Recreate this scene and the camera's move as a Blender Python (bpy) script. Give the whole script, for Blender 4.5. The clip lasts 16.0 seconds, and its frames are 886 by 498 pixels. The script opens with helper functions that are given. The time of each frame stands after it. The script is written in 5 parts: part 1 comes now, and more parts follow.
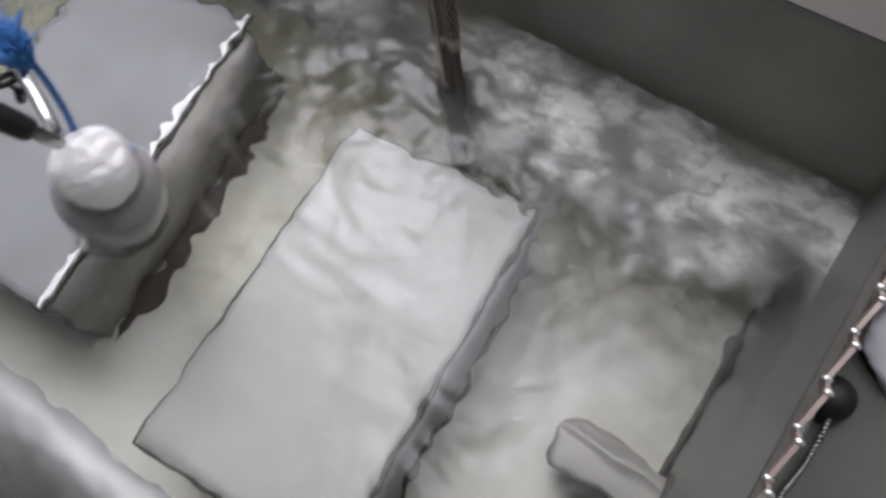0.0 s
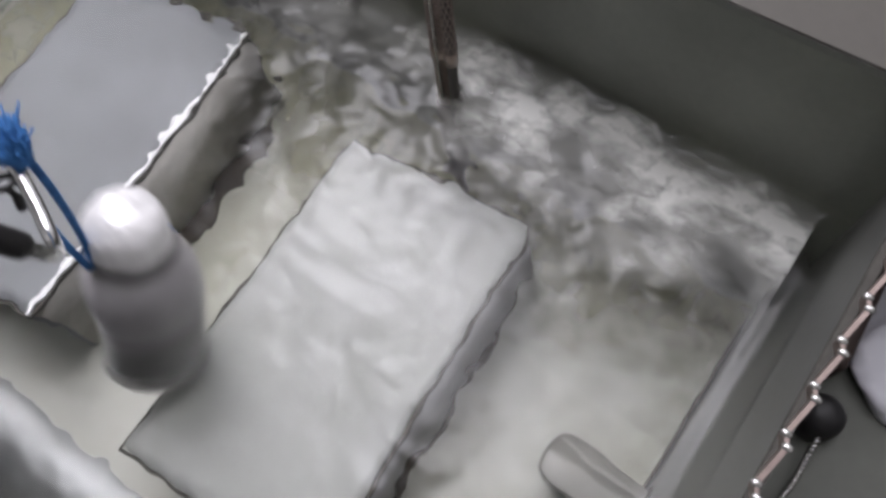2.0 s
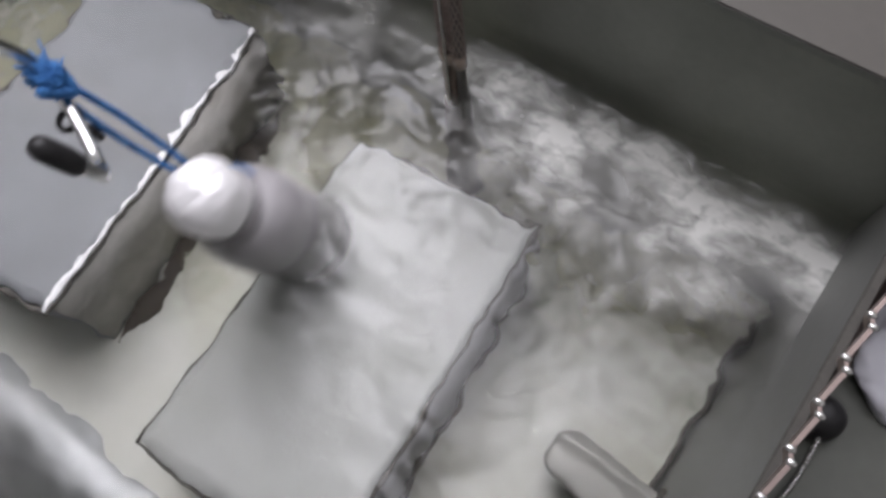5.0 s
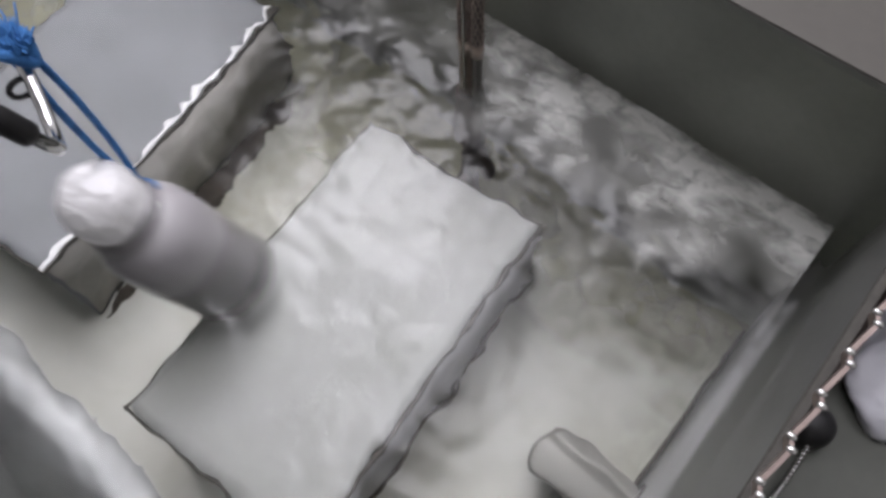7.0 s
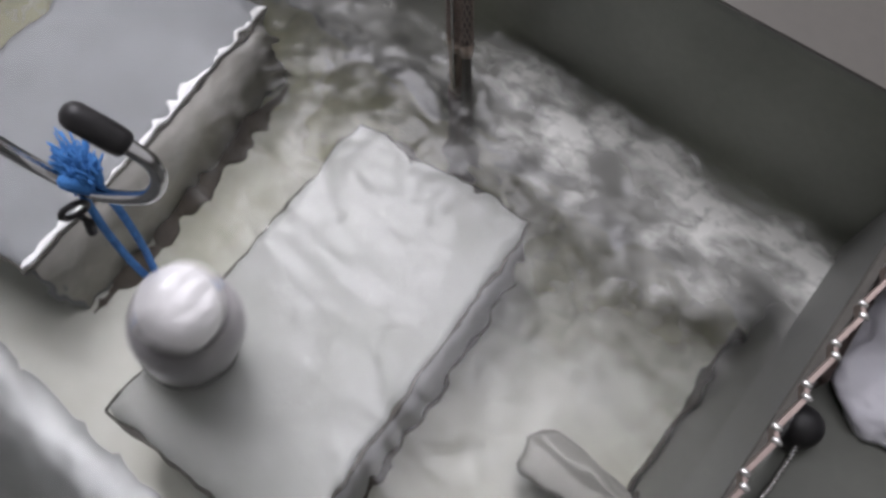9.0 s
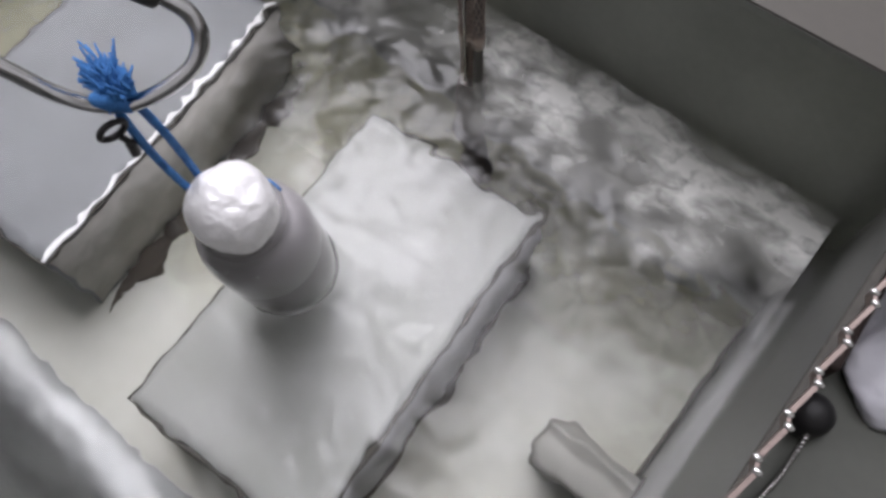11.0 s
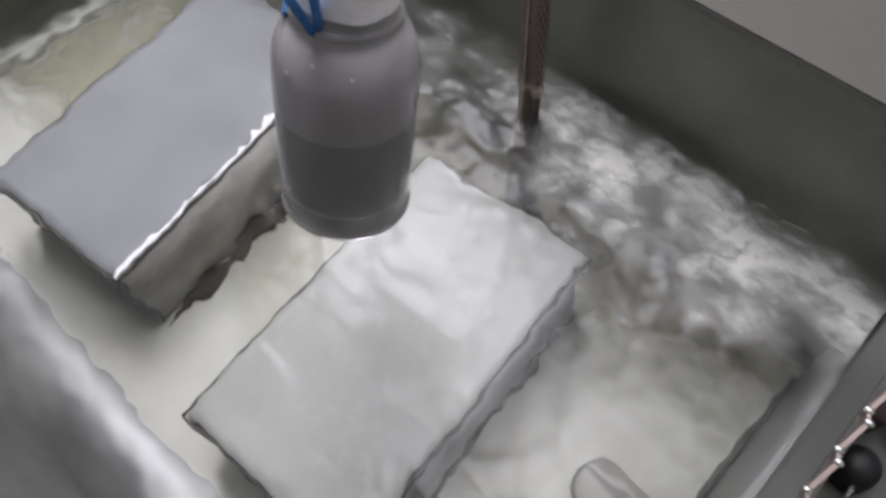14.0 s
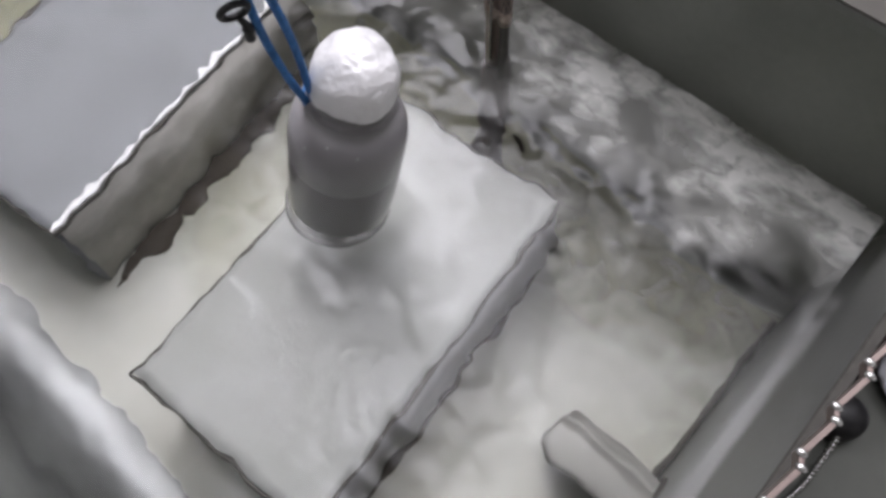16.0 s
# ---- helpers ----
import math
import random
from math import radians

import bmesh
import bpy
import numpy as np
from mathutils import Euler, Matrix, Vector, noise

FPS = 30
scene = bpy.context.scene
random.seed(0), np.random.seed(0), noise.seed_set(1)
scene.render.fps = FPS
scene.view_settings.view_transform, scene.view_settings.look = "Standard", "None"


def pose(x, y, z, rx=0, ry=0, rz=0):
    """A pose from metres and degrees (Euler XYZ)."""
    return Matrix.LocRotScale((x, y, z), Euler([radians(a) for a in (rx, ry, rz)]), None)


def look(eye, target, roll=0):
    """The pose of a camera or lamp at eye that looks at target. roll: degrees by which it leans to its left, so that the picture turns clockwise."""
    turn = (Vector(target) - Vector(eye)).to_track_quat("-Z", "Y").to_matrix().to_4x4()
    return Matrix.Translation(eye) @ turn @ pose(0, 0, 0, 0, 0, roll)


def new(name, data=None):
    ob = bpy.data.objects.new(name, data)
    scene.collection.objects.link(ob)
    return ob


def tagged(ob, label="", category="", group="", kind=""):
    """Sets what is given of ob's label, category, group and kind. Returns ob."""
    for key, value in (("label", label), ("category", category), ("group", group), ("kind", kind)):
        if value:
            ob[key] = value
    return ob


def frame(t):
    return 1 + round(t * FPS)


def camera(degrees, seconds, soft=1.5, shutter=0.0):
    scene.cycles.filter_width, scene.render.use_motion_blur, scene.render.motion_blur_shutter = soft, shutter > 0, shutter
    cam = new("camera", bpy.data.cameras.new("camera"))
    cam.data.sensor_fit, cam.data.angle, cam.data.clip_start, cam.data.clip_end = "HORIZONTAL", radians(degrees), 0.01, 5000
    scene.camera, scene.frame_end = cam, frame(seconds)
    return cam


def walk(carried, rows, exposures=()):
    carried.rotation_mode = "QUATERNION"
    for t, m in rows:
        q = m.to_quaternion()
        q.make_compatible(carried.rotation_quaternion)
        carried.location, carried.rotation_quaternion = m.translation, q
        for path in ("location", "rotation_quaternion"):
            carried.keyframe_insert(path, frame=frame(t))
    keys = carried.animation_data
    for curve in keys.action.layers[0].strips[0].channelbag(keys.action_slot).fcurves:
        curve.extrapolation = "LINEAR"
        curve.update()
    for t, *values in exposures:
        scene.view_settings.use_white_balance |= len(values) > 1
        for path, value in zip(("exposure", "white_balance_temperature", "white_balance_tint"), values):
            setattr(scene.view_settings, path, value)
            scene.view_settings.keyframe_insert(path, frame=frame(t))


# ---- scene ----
# ---- camera ----
cam = camera(65.2, 16.0, soft=3.2, shutter=0.5)
walk(cam, [
    (0.0, pose(0.2288, -0.1801, 0.4228, 22.24, 5.67, 30.72)),
    (0.5, pose(0.2270, -0.1876, 0.4262, 22.60, 5.38, 31.81)),
    (1.0, pose(0.2309, -0.1879, 0.4247, 23.36, 4.87, 31.58)),
    (1.5, pose(0.2320, -0.1887, 0.4250, 24.05, 4.38, 31.93)),
    (2.0, pose(0.2324, -0.1870, 0.4220, 24.37, 4.64, 31.60)),
    (2.5, pose(0.2335, -0.1815, 0.4262, 22.83, 4.24, 30.95)),
    (3.0, pose(0.2348, -0.1803, 0.4300, 23.31, 4.77, 31.06)),
    (3.5, pose(0.2384, -0.1795, 0.4276, 23.40, 4.62, 30.98)),
    (4.0, pose(0.2325, -0.1795, 0.4292, 22.82, 4.92, 30.87)),
    (6.5, pose(0.2224, -0.1931, 0.4338, 23.03, 3.16, 34.54)),
    (7.0, pose(0.2238, -0.1972, 0.4288, 23.71, 2.23, 35.10)),
    (7.5, pose(0.2293, -0.1962, 0.4351, 23.96, 2.91, 34.74)),
    (8.0, pose(0.2271, -0.1943, 0.4373, 23.28, 3.18, 34.63)),
    (8.5, pose(0.2270, -0.1991, 0.4278, 24.19, 2.30, 35.17)),
    (9.0, pose(0.2294, -0.1999, 0.4240, 24.55, 1.60, 35.18)),
    (11.3, pose(0.2282, -0.2051, 0.4277, 23.89, 2.34, 35.26)),
    (11.5, pose(0.2269, -0.2076, 0.4267, 23.78, 1.74, 35.73)),
    (12.0, pose(0.2267, -0.2101, 0.4285, 23.92, 1.71, 36.49)),
    (12.5, pose(0.2285, -0.2132, 0.4284, 24.31, 1.57, 36.60)),
    (13.0, pose(0.2275, -0.2137, 0.4289, 24.52, 1.74, 36.77)),
    (13.5, pose(0.2297, -0.2151, 0.4333, 25.80, 2.31, 38.02)),
    (14.0, pose(0.2273, -0.2215, 0.4408, 27.89, 3.48, 38.99)),
    (14.5, pose(0.2225, -0.2189, 0.4305, 26.43, 2.80, 38.12)),
    (15.0, pose(0.2222, -0.2109, 0.4225, 24.16, 3.13, 36.98)),
    (15.5, pose(0.2213, -0.2120, 0.4197, 23.85, 2.19, 37.10)),
    (16.0, pose(0.2262, -0.2077, 0.4104, 23.82, 2.37, 37.38)),
], exposures=[(0.0, -0.25), (4.0, -0.28), (9.0, -0.26), (11.3, -0.17), (16.0, -0.17)])

# ---- world and light ----
world = bpy.data.worlds.new("world")
scene.world = world
world.use_nodes = True
world.node_tree.nodes["Background"].inputs[0].default_value = (0.8, 0.86, 1.0, 1)
world.node_tree.nodes["Background"].inputs[1].default_value = 0.3


def area_lamp(name, eye, target, sx, sy, watts, colour):
    data = bpy.data.lights.new(name, "AREA")
    data.shape, data.size, data.size_y, data.energy, data.color = "RECTANGLE", sx, sy, watts, colour
    ob = new(name, data)
    ob.matrix_world = look(eye, target)
    return ob


# ceiling light panels beyond the far side of the tank
area_lamp("ceiling_light_glow", (-0.56, 1.05, 2.30), (-0.56, 1.05, 0.0), 1.32, 1.4, 40, (0.955, 0.932, 1.02))
area_lamp("ceiling_light_glow", (0.68, 1.22, 2.30), (0.68, 1.22, 0.0), 1.14, 1.1, 17, (0.955, 0.932, 1.02))
area_lamp("ceiling_light_glow", (-0.18, 0.14, 2.30), (-0.18, 0.14, 0.0), 0.62, 0.40, 11, (0.955, 0.932, 1.02))
area_lamp("spot_panel_glow", (-0.80, 0.76, 2.27), (0.05, -0.1, 0.0), 0.8, 0.8, 27, (0.955, 0.932, 1.02))


# ---- materials ----
def material(name, colour, rough=0.5, metal=0.0, grain=0.1, scale=60.0, stains=0.1, stain_scale=9.0, bump=0.1, bump_scale=None, tint=None, transmission=0.0, ior=1.45, spec=0.5, stretch=(1, 1, 1)):
    """Principled surface with fine grain, broad stains and a little relief."""
    m = bpy.data.materials.new(name)
    m.use_nodes = True
    nt = m.node_tree
    b = nt.nodes["Principled BSDF"]
    b.inputs["Roughness"].default_value = rough
    b.inputs["Metallic"].default_value = metal
    b.inputs["Transmission Weight"].default_value = transmission
    b.inputs["IOR"].default_value = ior
    b.inputs["Specular IOR Level"].default_value = spec
    co = nt.nodes.new("ShaderNodeTexCoord")
    mp = nt.nodes.new("ShaderNodeMapping")
    mp.inputs["Scale"].default_value = stretch
    nt.links.new(co.outputs["Object"], mp.inputs["Vector"])

    def noise_tex(s, detail):
        n = nt.nodes.new("ShaderNodeTexNoise")
        n.inputs["Scale"].default_value, n.inputs["Detail"].default_value = s, detail
        nt.links.new(mp.outputs["Vector"], n.inputs["Vector"])
        return n

    fine, broad = noise_tex(scale, 6), noise_tex(stain_scale, 4)
    add = nt.nodes.new("ShaderNodeMath")
    add.operation = "MULTIPLY_ADD"
    nt.links.new(fine.outputs["Fac"], add.inputs[0])
    add.inputs[1].default_value = grain * 2
    add.inputs[2].default_value = 1 - grain
    dark = nt.nodes.new("ShaderNodeMapRange")
    dark.inputs["From Min"].default_value, dark.inputs["From Max"].default_value = 0.35, 0.7
    dark.inputs["To Min"].default_value, dark.inputs["To Max"].default_value = 0.0, 1.0
    nt.links.new(broad.outputs["Fac"], dark.inputs["Value"])
    mix = nt.nodes.new("ShaderNodeMix")
    mix.data_type = "RGBA"
    t = tint or tuple(c * 0.7 for c in colour)
    mix.inputs["A"].default_value = (*colour, 1)
    mix.inputs["B"].default_value = (*[c * stains + k * (1 - stains) for c, k in zip(t, colour)], 1)
    nt.links.new(dark.outputs["Result"], mix.inputs["Factor"])
    hsv = nt.nodes.new("ShaderNodeHueSaturation")
    nt.links.new(mix.outputs["Result"], hsv.inputs["Color"])
    nt.links.new(add.outputs[0], hsv.inputs["Value"])
    nt.links.new(hsv.outputs["Color"], b.inputs["Base Color"])
    if bump:
        bp = nt.nodes.new("ShaderNodeBump")
        bp.inputs["Strength"].default_value, bp.inputs["Distance"].default_value = bump, 0.001
        src = noise_tex(bump_scale, 4) if bump_scale else fine
        nt.links.new(src.outputs["Fac"], bp.inputs["Height"])
        nt.links.new(bp.outputs["Normal"], b.inputs["Normal"])
    return m


TANK = material("tank_grey_steel", (0.205, 0.211, 0.191), 0.46, 0.85, 0.08, 180, 0.7, 14, 0.08, tint=(0.155, 0.16, 0.143))
FLOOR = material("tank_floor_paint", (0.455, 0.462, 0.428), 0.6, 0, 0.06, 120, 0.7, 9, 0.1, tint=(0.33, 0.32, 0.265))
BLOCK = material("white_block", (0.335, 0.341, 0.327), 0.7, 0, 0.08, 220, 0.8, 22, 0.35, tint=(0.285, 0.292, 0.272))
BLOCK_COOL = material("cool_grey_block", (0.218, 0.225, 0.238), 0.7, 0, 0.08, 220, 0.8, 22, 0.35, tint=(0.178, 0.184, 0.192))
STAINED_LIFT = material("stained_lifted_side", (0.50, 0.49, 0.46), 0.8, 0, 0.12, 120, 0.9, 26, 0.3, tint=(0.33, 0.31, 0.275))
LIT_SIDE = material("painted_lit_side", (0.40, 0.396, 0.40), 0.8, 0, 0.10, 120, 0.6, 30, 0.3, tint=(0.30, 0.296, 0.296))
FOOT_BROWN = material("foot_brown", (0.058, 0.048, 0.037), 0.9, 0, 0.4, 90, 0.7, 30, 0.5)
STEEL = material("bright_steel", (0.62, 0.61, 0.60), 0.22, 1.0, 0.05, 300, 0.3, 40, 0.03)
SATIN = material("satin_steel", (0.23, 0.226, 0.208), 0.48, 0.15, 0.08, 200, 0.5, 30, 0.1)
DULL_DARK = material("dull_dark", (0.075, 0.07, 0.062), 0.8, 0, 0.3, 200, 0.4, 40, 0.3)
GLINT = material("glint_white", (0.78, 0.78, 0.79), 0.6, 0, 0.06, 300, 0.3, 60, 0.4)
ROD = material("polished_rod", (0.68, 0.68, 0.69), 0.14, 1.0, 0.04, 300, 0.3, 40, 0.02)
EDGE = material("coppery_edge", (0.27, 0.215, 0.195), 0.42, 0.85, 0.1, 300, 0.5, 60, 0.1)
PIPE = material("brown_steel_pipe", (0.40, 0.33, 0.29), 0.3, 0.85, 0.25, 160, 0.8, 60, 0.25, tint=(0.13, 0.10, 0.08), stretch=(1, 1, 0.25))
RUST = material("dark_brown_sleeve", (0.06, 0.04, 0.035), 0.6, 0, 0.3, 150, 0.6, 50, 0.3)
RUBBER = material("black_rubber", (0.018, 0.017, 0.018), 0.45, 0, 0.2, 200, 0.3, 40, 0.1)
BLUE = material("blue_cord", (0.05, 0.20, 0.50), 0.75, 0, 0.35, 700, 0.7, 160, 0.8, tint=(0.015, 0.075, 0.23))
FOIL = material("white_foil", (0.93, 0.915, 0.92), 0.36, 0.12, 0.03, 90, 0.2, 50, 0.9, 150)
BOTTLE = material("clear_plastic", (0.80, 0.79, 0.79), 0.06, 0, 0.02, 100, 0.1, 20, 0.02, transmission=0.9, ior=1.48)
MIST = material("fogged_plastic", (0.42, 0.405, 0.41), 0.4, 0, 0.06, 60, 0.5, 45, 0.05, tint=(0.34, 0.325, 0.33))
LIQUID = material("grey_contents", (0.27, 0.257, 0.262), 0.35, 0, 0.05, 40, 0.6, 25, 0.0, tint=(0.22, 0.208, 0.212))
WHITE = material("white_plastic", (0.74, 0.73, 0.78), 0.4, 0, 0.03, 150, 0.2, 12, 0.05)
BAY = material("dark_bay_floor", (0.105, 0.108, 0.094), 0.5, 0.2, 0.12, 120, 0.6, 14, 0.1, tint=(0.07, 0.072, 0.06))
# Same steel as TANK, its colour lightened for the light on the divider.
DIVIDER_LIT = material("divider_lit_steel", (0.265, 0.268, 0.255), 0.5, 0.8, 0.08, 180, 0.6, 14, 0.08, tint=(0.25, 0.25, 0.236))
COVE = material("near_wall_steel", (0.225, 0.23, 0.228), 0.47, 0.85, 0.10, 180, 0.8, 22, 0.25, tint=(0.165, 0.169, 0.168))
COUNTER = material("tan_counter", (0.074, 0.067, 0.057), 0.5, 0, 0.08, 160, 0.4, 8, 0.1)
PAINT = material("room_paint", (0.72, 0.72, 0.70), 0.8, 0, 0.03, 60, 0.2, 3, 0.05)
LINO = material("grey_lino", (0.28, 0.28, 0.27), 0.5, 0, 0.1, 80, 0.3, 4, 0.05)


def water_material():
    m = bpy.data.materials.new("clear_water")
    m.use_nodes = True
    nt = m.node_tree
    nt.nodes.remove(nt.nodes["Principled BSDF"])
    clear = nt.nodes.new("ShaderNodeBsdfRefraction")
    clear.inputs["Color"].default_value = (0.97, 0.975, 0.955, 1)
    clear.inputs["IOR"].default_value, clear.inputs["Roughness"].default_value = 1.33, 0.06
    gloss = nt.nodes.new("ShaderNodeBsdfGlossy")
    gloss.inputs["Roughness"].default_value = 0.21
    fres = nt.nodes.new("ShaderNodeFresnel")
    fres.inputs["IOR"].default_value = 1.33
    mix = nt.nodes.new("ShaderNodeMixShader")
    nt.links.new(fres.outputs[0], mix.inputs[0])
    nt.links.new(clear.outputs[0], mix.inputs[1])
    nt.links.new(gloss.outputs[0], mix.inputs[2])
    nt.links.new(mix.outputs[0], nt.nodes["Material Output"].inputs["Surface"])
    co = nt.nodes.new("ShaderNodeTexCoord")
    n = nt.nodes.new("ShaderNodeTexNoise")
    n.inputs["Scale"].default_value, n.inputs["Detail"].default_value = 140, 3
    bp = nt.nodes.new("ShaderNodeBump")
    bp.inputs["Strength"].default_value, bp.inputs["Distance"].default_value = 0.06, 0.001
    nt.links.new(co.outputs["Object"], n.inputs["Vector"])
    nt.links.new(n.outputs["Fac"], bp.inputs["Height"])
    for node in (clear, gloss, fres):
        nt.links.new(bp.outputs["Normal"], node.inputs["Normal"])
    return m


WATER = water_material()


# ---- mesh helpers ----
def part(name, bm, mat, parent=None, label="", smooth=True):
    me = bpy.data.meshes.new(name)
    bm.to_mesh(me)
    bm.free()
    me.materials.append(mat)
    for p in me.polygons:
        p.use_smooth = smooth
    ob = new(name, me)
    if parent is not None:
        ob.parent = parent
    if label:
        tagged(ob, label)
    return ob


def empty(name, m=None):
    ob = new(name)
    ob.empty_display_size = 0.02
    if m is not None:
        ob.matrix_world = m
    return ob


def box(x0, x1, y0, y1, z0, z1, bevel=0.0, cuts=0, segments=2):
    bm = bmesh.new()
    bmesh.ops.create_cube(bm, size=1)
    for v in bm.verts:
        v.co = ((x0 + x1) / 2 + v.co.x * (x1 - x0), (y0 + y1) / 2 + v.co.y * (y1 - y0), (z0 + z1) / 2 + v.co.z * (z1 - z0))
    if bevel:
        bmesh.ops.bevel(bm, geom=bm.edges[:], offset=bevel, segments=segments, affect="EDGES", profile=0.5)
    if cuts:
        bmesh.ops.subdivide_edges(bm, edges=bm.edges[:], cuts=cuts, use_grid_fill=True)
    return bm


def lathe(profile, segments=40, bm=None):
    """Turns (radius, z) pairs about the z axis."""
    bm = bm or bmesh.new()
    rings = []
    for r, z in profile:
        if r < 1e-6:
            rings.append([bm.verts.new((0, 0, z))])
        else:
            rings.append([bm.verts.new((r * math.cos(a), r * math.sin(a), z)) for a in (2 * math.pi * i / segments for i in range(segments))])
    for a, b in zip(rings, rings[1:]):
        for i in range(segments):
            j = (i + 1) % segments
            if len(a) == 1 and len(b) == 1:
                continue
            if len(a) == 1:
                bm.faces.new((a[0], b[j], b[i]))
            elif len(b) == 1:
                bm.faces.new((a[i], a[j], b[0]))
            else:
                bm.faces.new((a[i], a[j], b[j], b[i]))
    bmesh.ops.recalc_face_normals(bm, faces=bm.faces[:])
    return bm


def spline(points, steps=8):
    """Catmull-Rom curve through the points."""
    p = [Vector(q) for q in points]
    p = [2 * p[0] - p[1], *p, 2 * p[-1] - p[-2]]
    out = []
    for a, b, c, d in zip(p, p[1:], p[2:], p[3:]):
        for i in range(steps):
            t = i / steps
            out.append(0.5 * (2 * b + (c - a) * t + (2 * a - 5 * b + 4 * c - d) * t * t + (3 * b - 3 * c + d - a) * t ** 3))
    out.append(p[-2])
    return out


def tube(points, radius, segments=12, bm=None):
    """A closed round tube along points; radius is a number or one per point."""
    bm = bm or bmesh.new()
    radii = radius if isinstance(radius, (list, tuple)) else [radius] * len(points)
    pts = [Vector(p) for p in points]
    side = None
    rings = []
    for i, p in enumerate(pts):
        d = (pts[min(i + 1, len(pts) - 1)] - pts[max(i - 1, 0)]).normalized()
        if side is None:
            side = d.orthogonal().normalized()
        side = (side - d * side.dot(d)).normalized()
        up = d.cross(side)
        rings.append([bm.verts.new(p + radii[i] * (math.cos(a) * side + math.sin(a) * up)) for a in (2 * math.pi * k / segments for k in range(segments))])
    for a, b in zip(rings, rings[1:]):
        for i in range(segments):
            j = (i + 1) % segments
            bm.faces.new((a[i], a[j], b[j], b[i]))
    bm.faces.new(rings[0][::-1])
    bm.faces.new(rings[-1])
    bmesh.ops.recalc_face_normals(bm, faces=bm.faces[:])
    return bm


# ---- room shell ----
def structure(name, bm, mat, label, m=None, smooth=False):
    ob = part(name, bm, mat, None, label, smooth)
    tagged(ob, kind="structure")
    if m is not None:
        ob.matrix_world = m
    return ob


structure("room_floor", box(-2.2, 2.2, -2.2, 2.0, -0.94, -0.84), LINO, "grey sheet floor of the room")
structure("ceiling", box(-2.2, 2.2, -2.2, 2.0, 2.4, 2.5), PAINT, "plain white ceiling")
structure("wall_west", box(-2.3, -2.2, -2.2, 2.0, -0.84, 2.4), PAINT, "plain white room wall")
structure("wall_east", box(2.2, 2.3, -2.2, 2.0, -0.84, 2.4), PAINT, "plain white room wall")
structure("wall_south", box(-2.2, 2.2, -2.3, -2.2, -0.84, 2.4), PAINT, "plain white room wall")


structure("wall_north", box(-2.2, 2.2, 2.0, 2.1, -0.84, 2.4), PAINT, "plain white room wall")


def ceiling_light():
    lamp = tagged(empty("ceiling_light", pose(-1.0, 1.05, 2.4)), "wide flat ceiling light panel in a white frame", "ceiling light")
    for sx, sy, w, d in ((0, 0.72, 2.28, 0.04), (0, -0.72, 2.28, 0.04), (1.12, 0, 0.04, 1.4), (-1.12, 0, 0.04, 1.4)):
        part("frame", box(sx - w / 2, sx + w / 2, sy - d / 2, sy + d / 2, -0.10, -0.002, 0.004), PAINT, lamp)
    return lamp


ceiling_light()
inner_light = tagged(empty("ceiling_light", pose(-0.18, 0.14, 2.4)), "narrow flat ceiling light panel in a white frame", "ceiling light")
for sx, sy, w, d in ((0, 0.205, 0.68, 0.01), (0, -0.22, 0.70, 0.04), (0.33, 0, 0.04, 0.4), (-0.33, 0, 0.04, 0.4)):
    part("frame", box(sx - w / 2, sx + w / 2, sy - d / 2, sy + d / 2, -0.10, -0.002, 0.002), PAINT, inner_light)
copy_light = tagged(empty("ceiling_light", pose(0.72, 1.40, 2.4)), "small flat ceiling light panel in a white frame", "ceiling light")
for sx, sy, w, d in ((0, 0.42, 1.18, 0.04), (0, -0.42, 1.18, 0.04), (0.57, 0, 0.04, 0.8), (-0.57, 0, 0.04, 0.8)):
    part("frame", box(sx - w / 2, sx + w / 2, sy - d / 2, sy + d / 2, -0.10, -0.002, 0.004), PAINT, copy_light)

# ---- tank ----
TURN = pose(0, 0, 0, 0, 0, -5)
U0, U1, V0, V1 = -0.445, 0.307, -0.338, 0.094
BED, RIM, LEVEL = -0.140, 0.163, 0.055


def cove_wall(length, height, thick=0.02, radius=0.03):
    """Wall along x, inner face at y = 0 looking to -y, with a rounded foot."""
    prof = [(thick, -0.02), (thick, height), (0.004, height), (0.001, height - 0.001), (0.0, height - 0.004), (0.0, radius)]
    prof += [(-radius + radius * math.cos(a), radius - radius * math.sin(a)) for a in (math.pi / 2 * k / 64 for k in range(1, 65))]
    prof += [(-radius, -0.02)]
    bm = bmesh.new()
    ends = []
    for x in (0, length):
        ends.append([bm.verts.new((x, y, z)) for y, z in prof])
    n = len(prof)
    for i in range(n):
        j = (i + 1) % n
        bm.faces.new((ends[0][i], ends[0][j], ends[1][j], ends[1][i]))
    bm.faces.new(ends[0])
    bm.faces.new(ends[1][::-1])
    bmesh.ops.recalc_face_normals(bm, faces=bm.faces[:])
    return bm


H = RIM - BED
structure("floor", box(U0 - 0.02, U1 + 0.004, V0 - 0.02, V1 + 0.02, BED - 0.012, BED), FLOOR, "pale grey floor of the water tank", TURN)
structure("tank_wall_north", cove_wall(U1 - U0 + 0.02, H, radius=0.012), TANK, "dark grey steel tank wall", TURN @ pose(U0 - 0.02, V1, BED))
structure("tank_wall_south", cove_wall(U1 - U0 + 0.02, H, radius=0.050), COVE, "satin grey steel tank wall with a rounded foot", TURN @ pose(U1, V0, BED, 0, 0, 180))
structure("tank_wall_west", cove_wall(V1 - V0, H, radius=0.03), TANK, "grey steel tank wall", TURN @ pose(U0, V0, BED, 0, 0, 90))
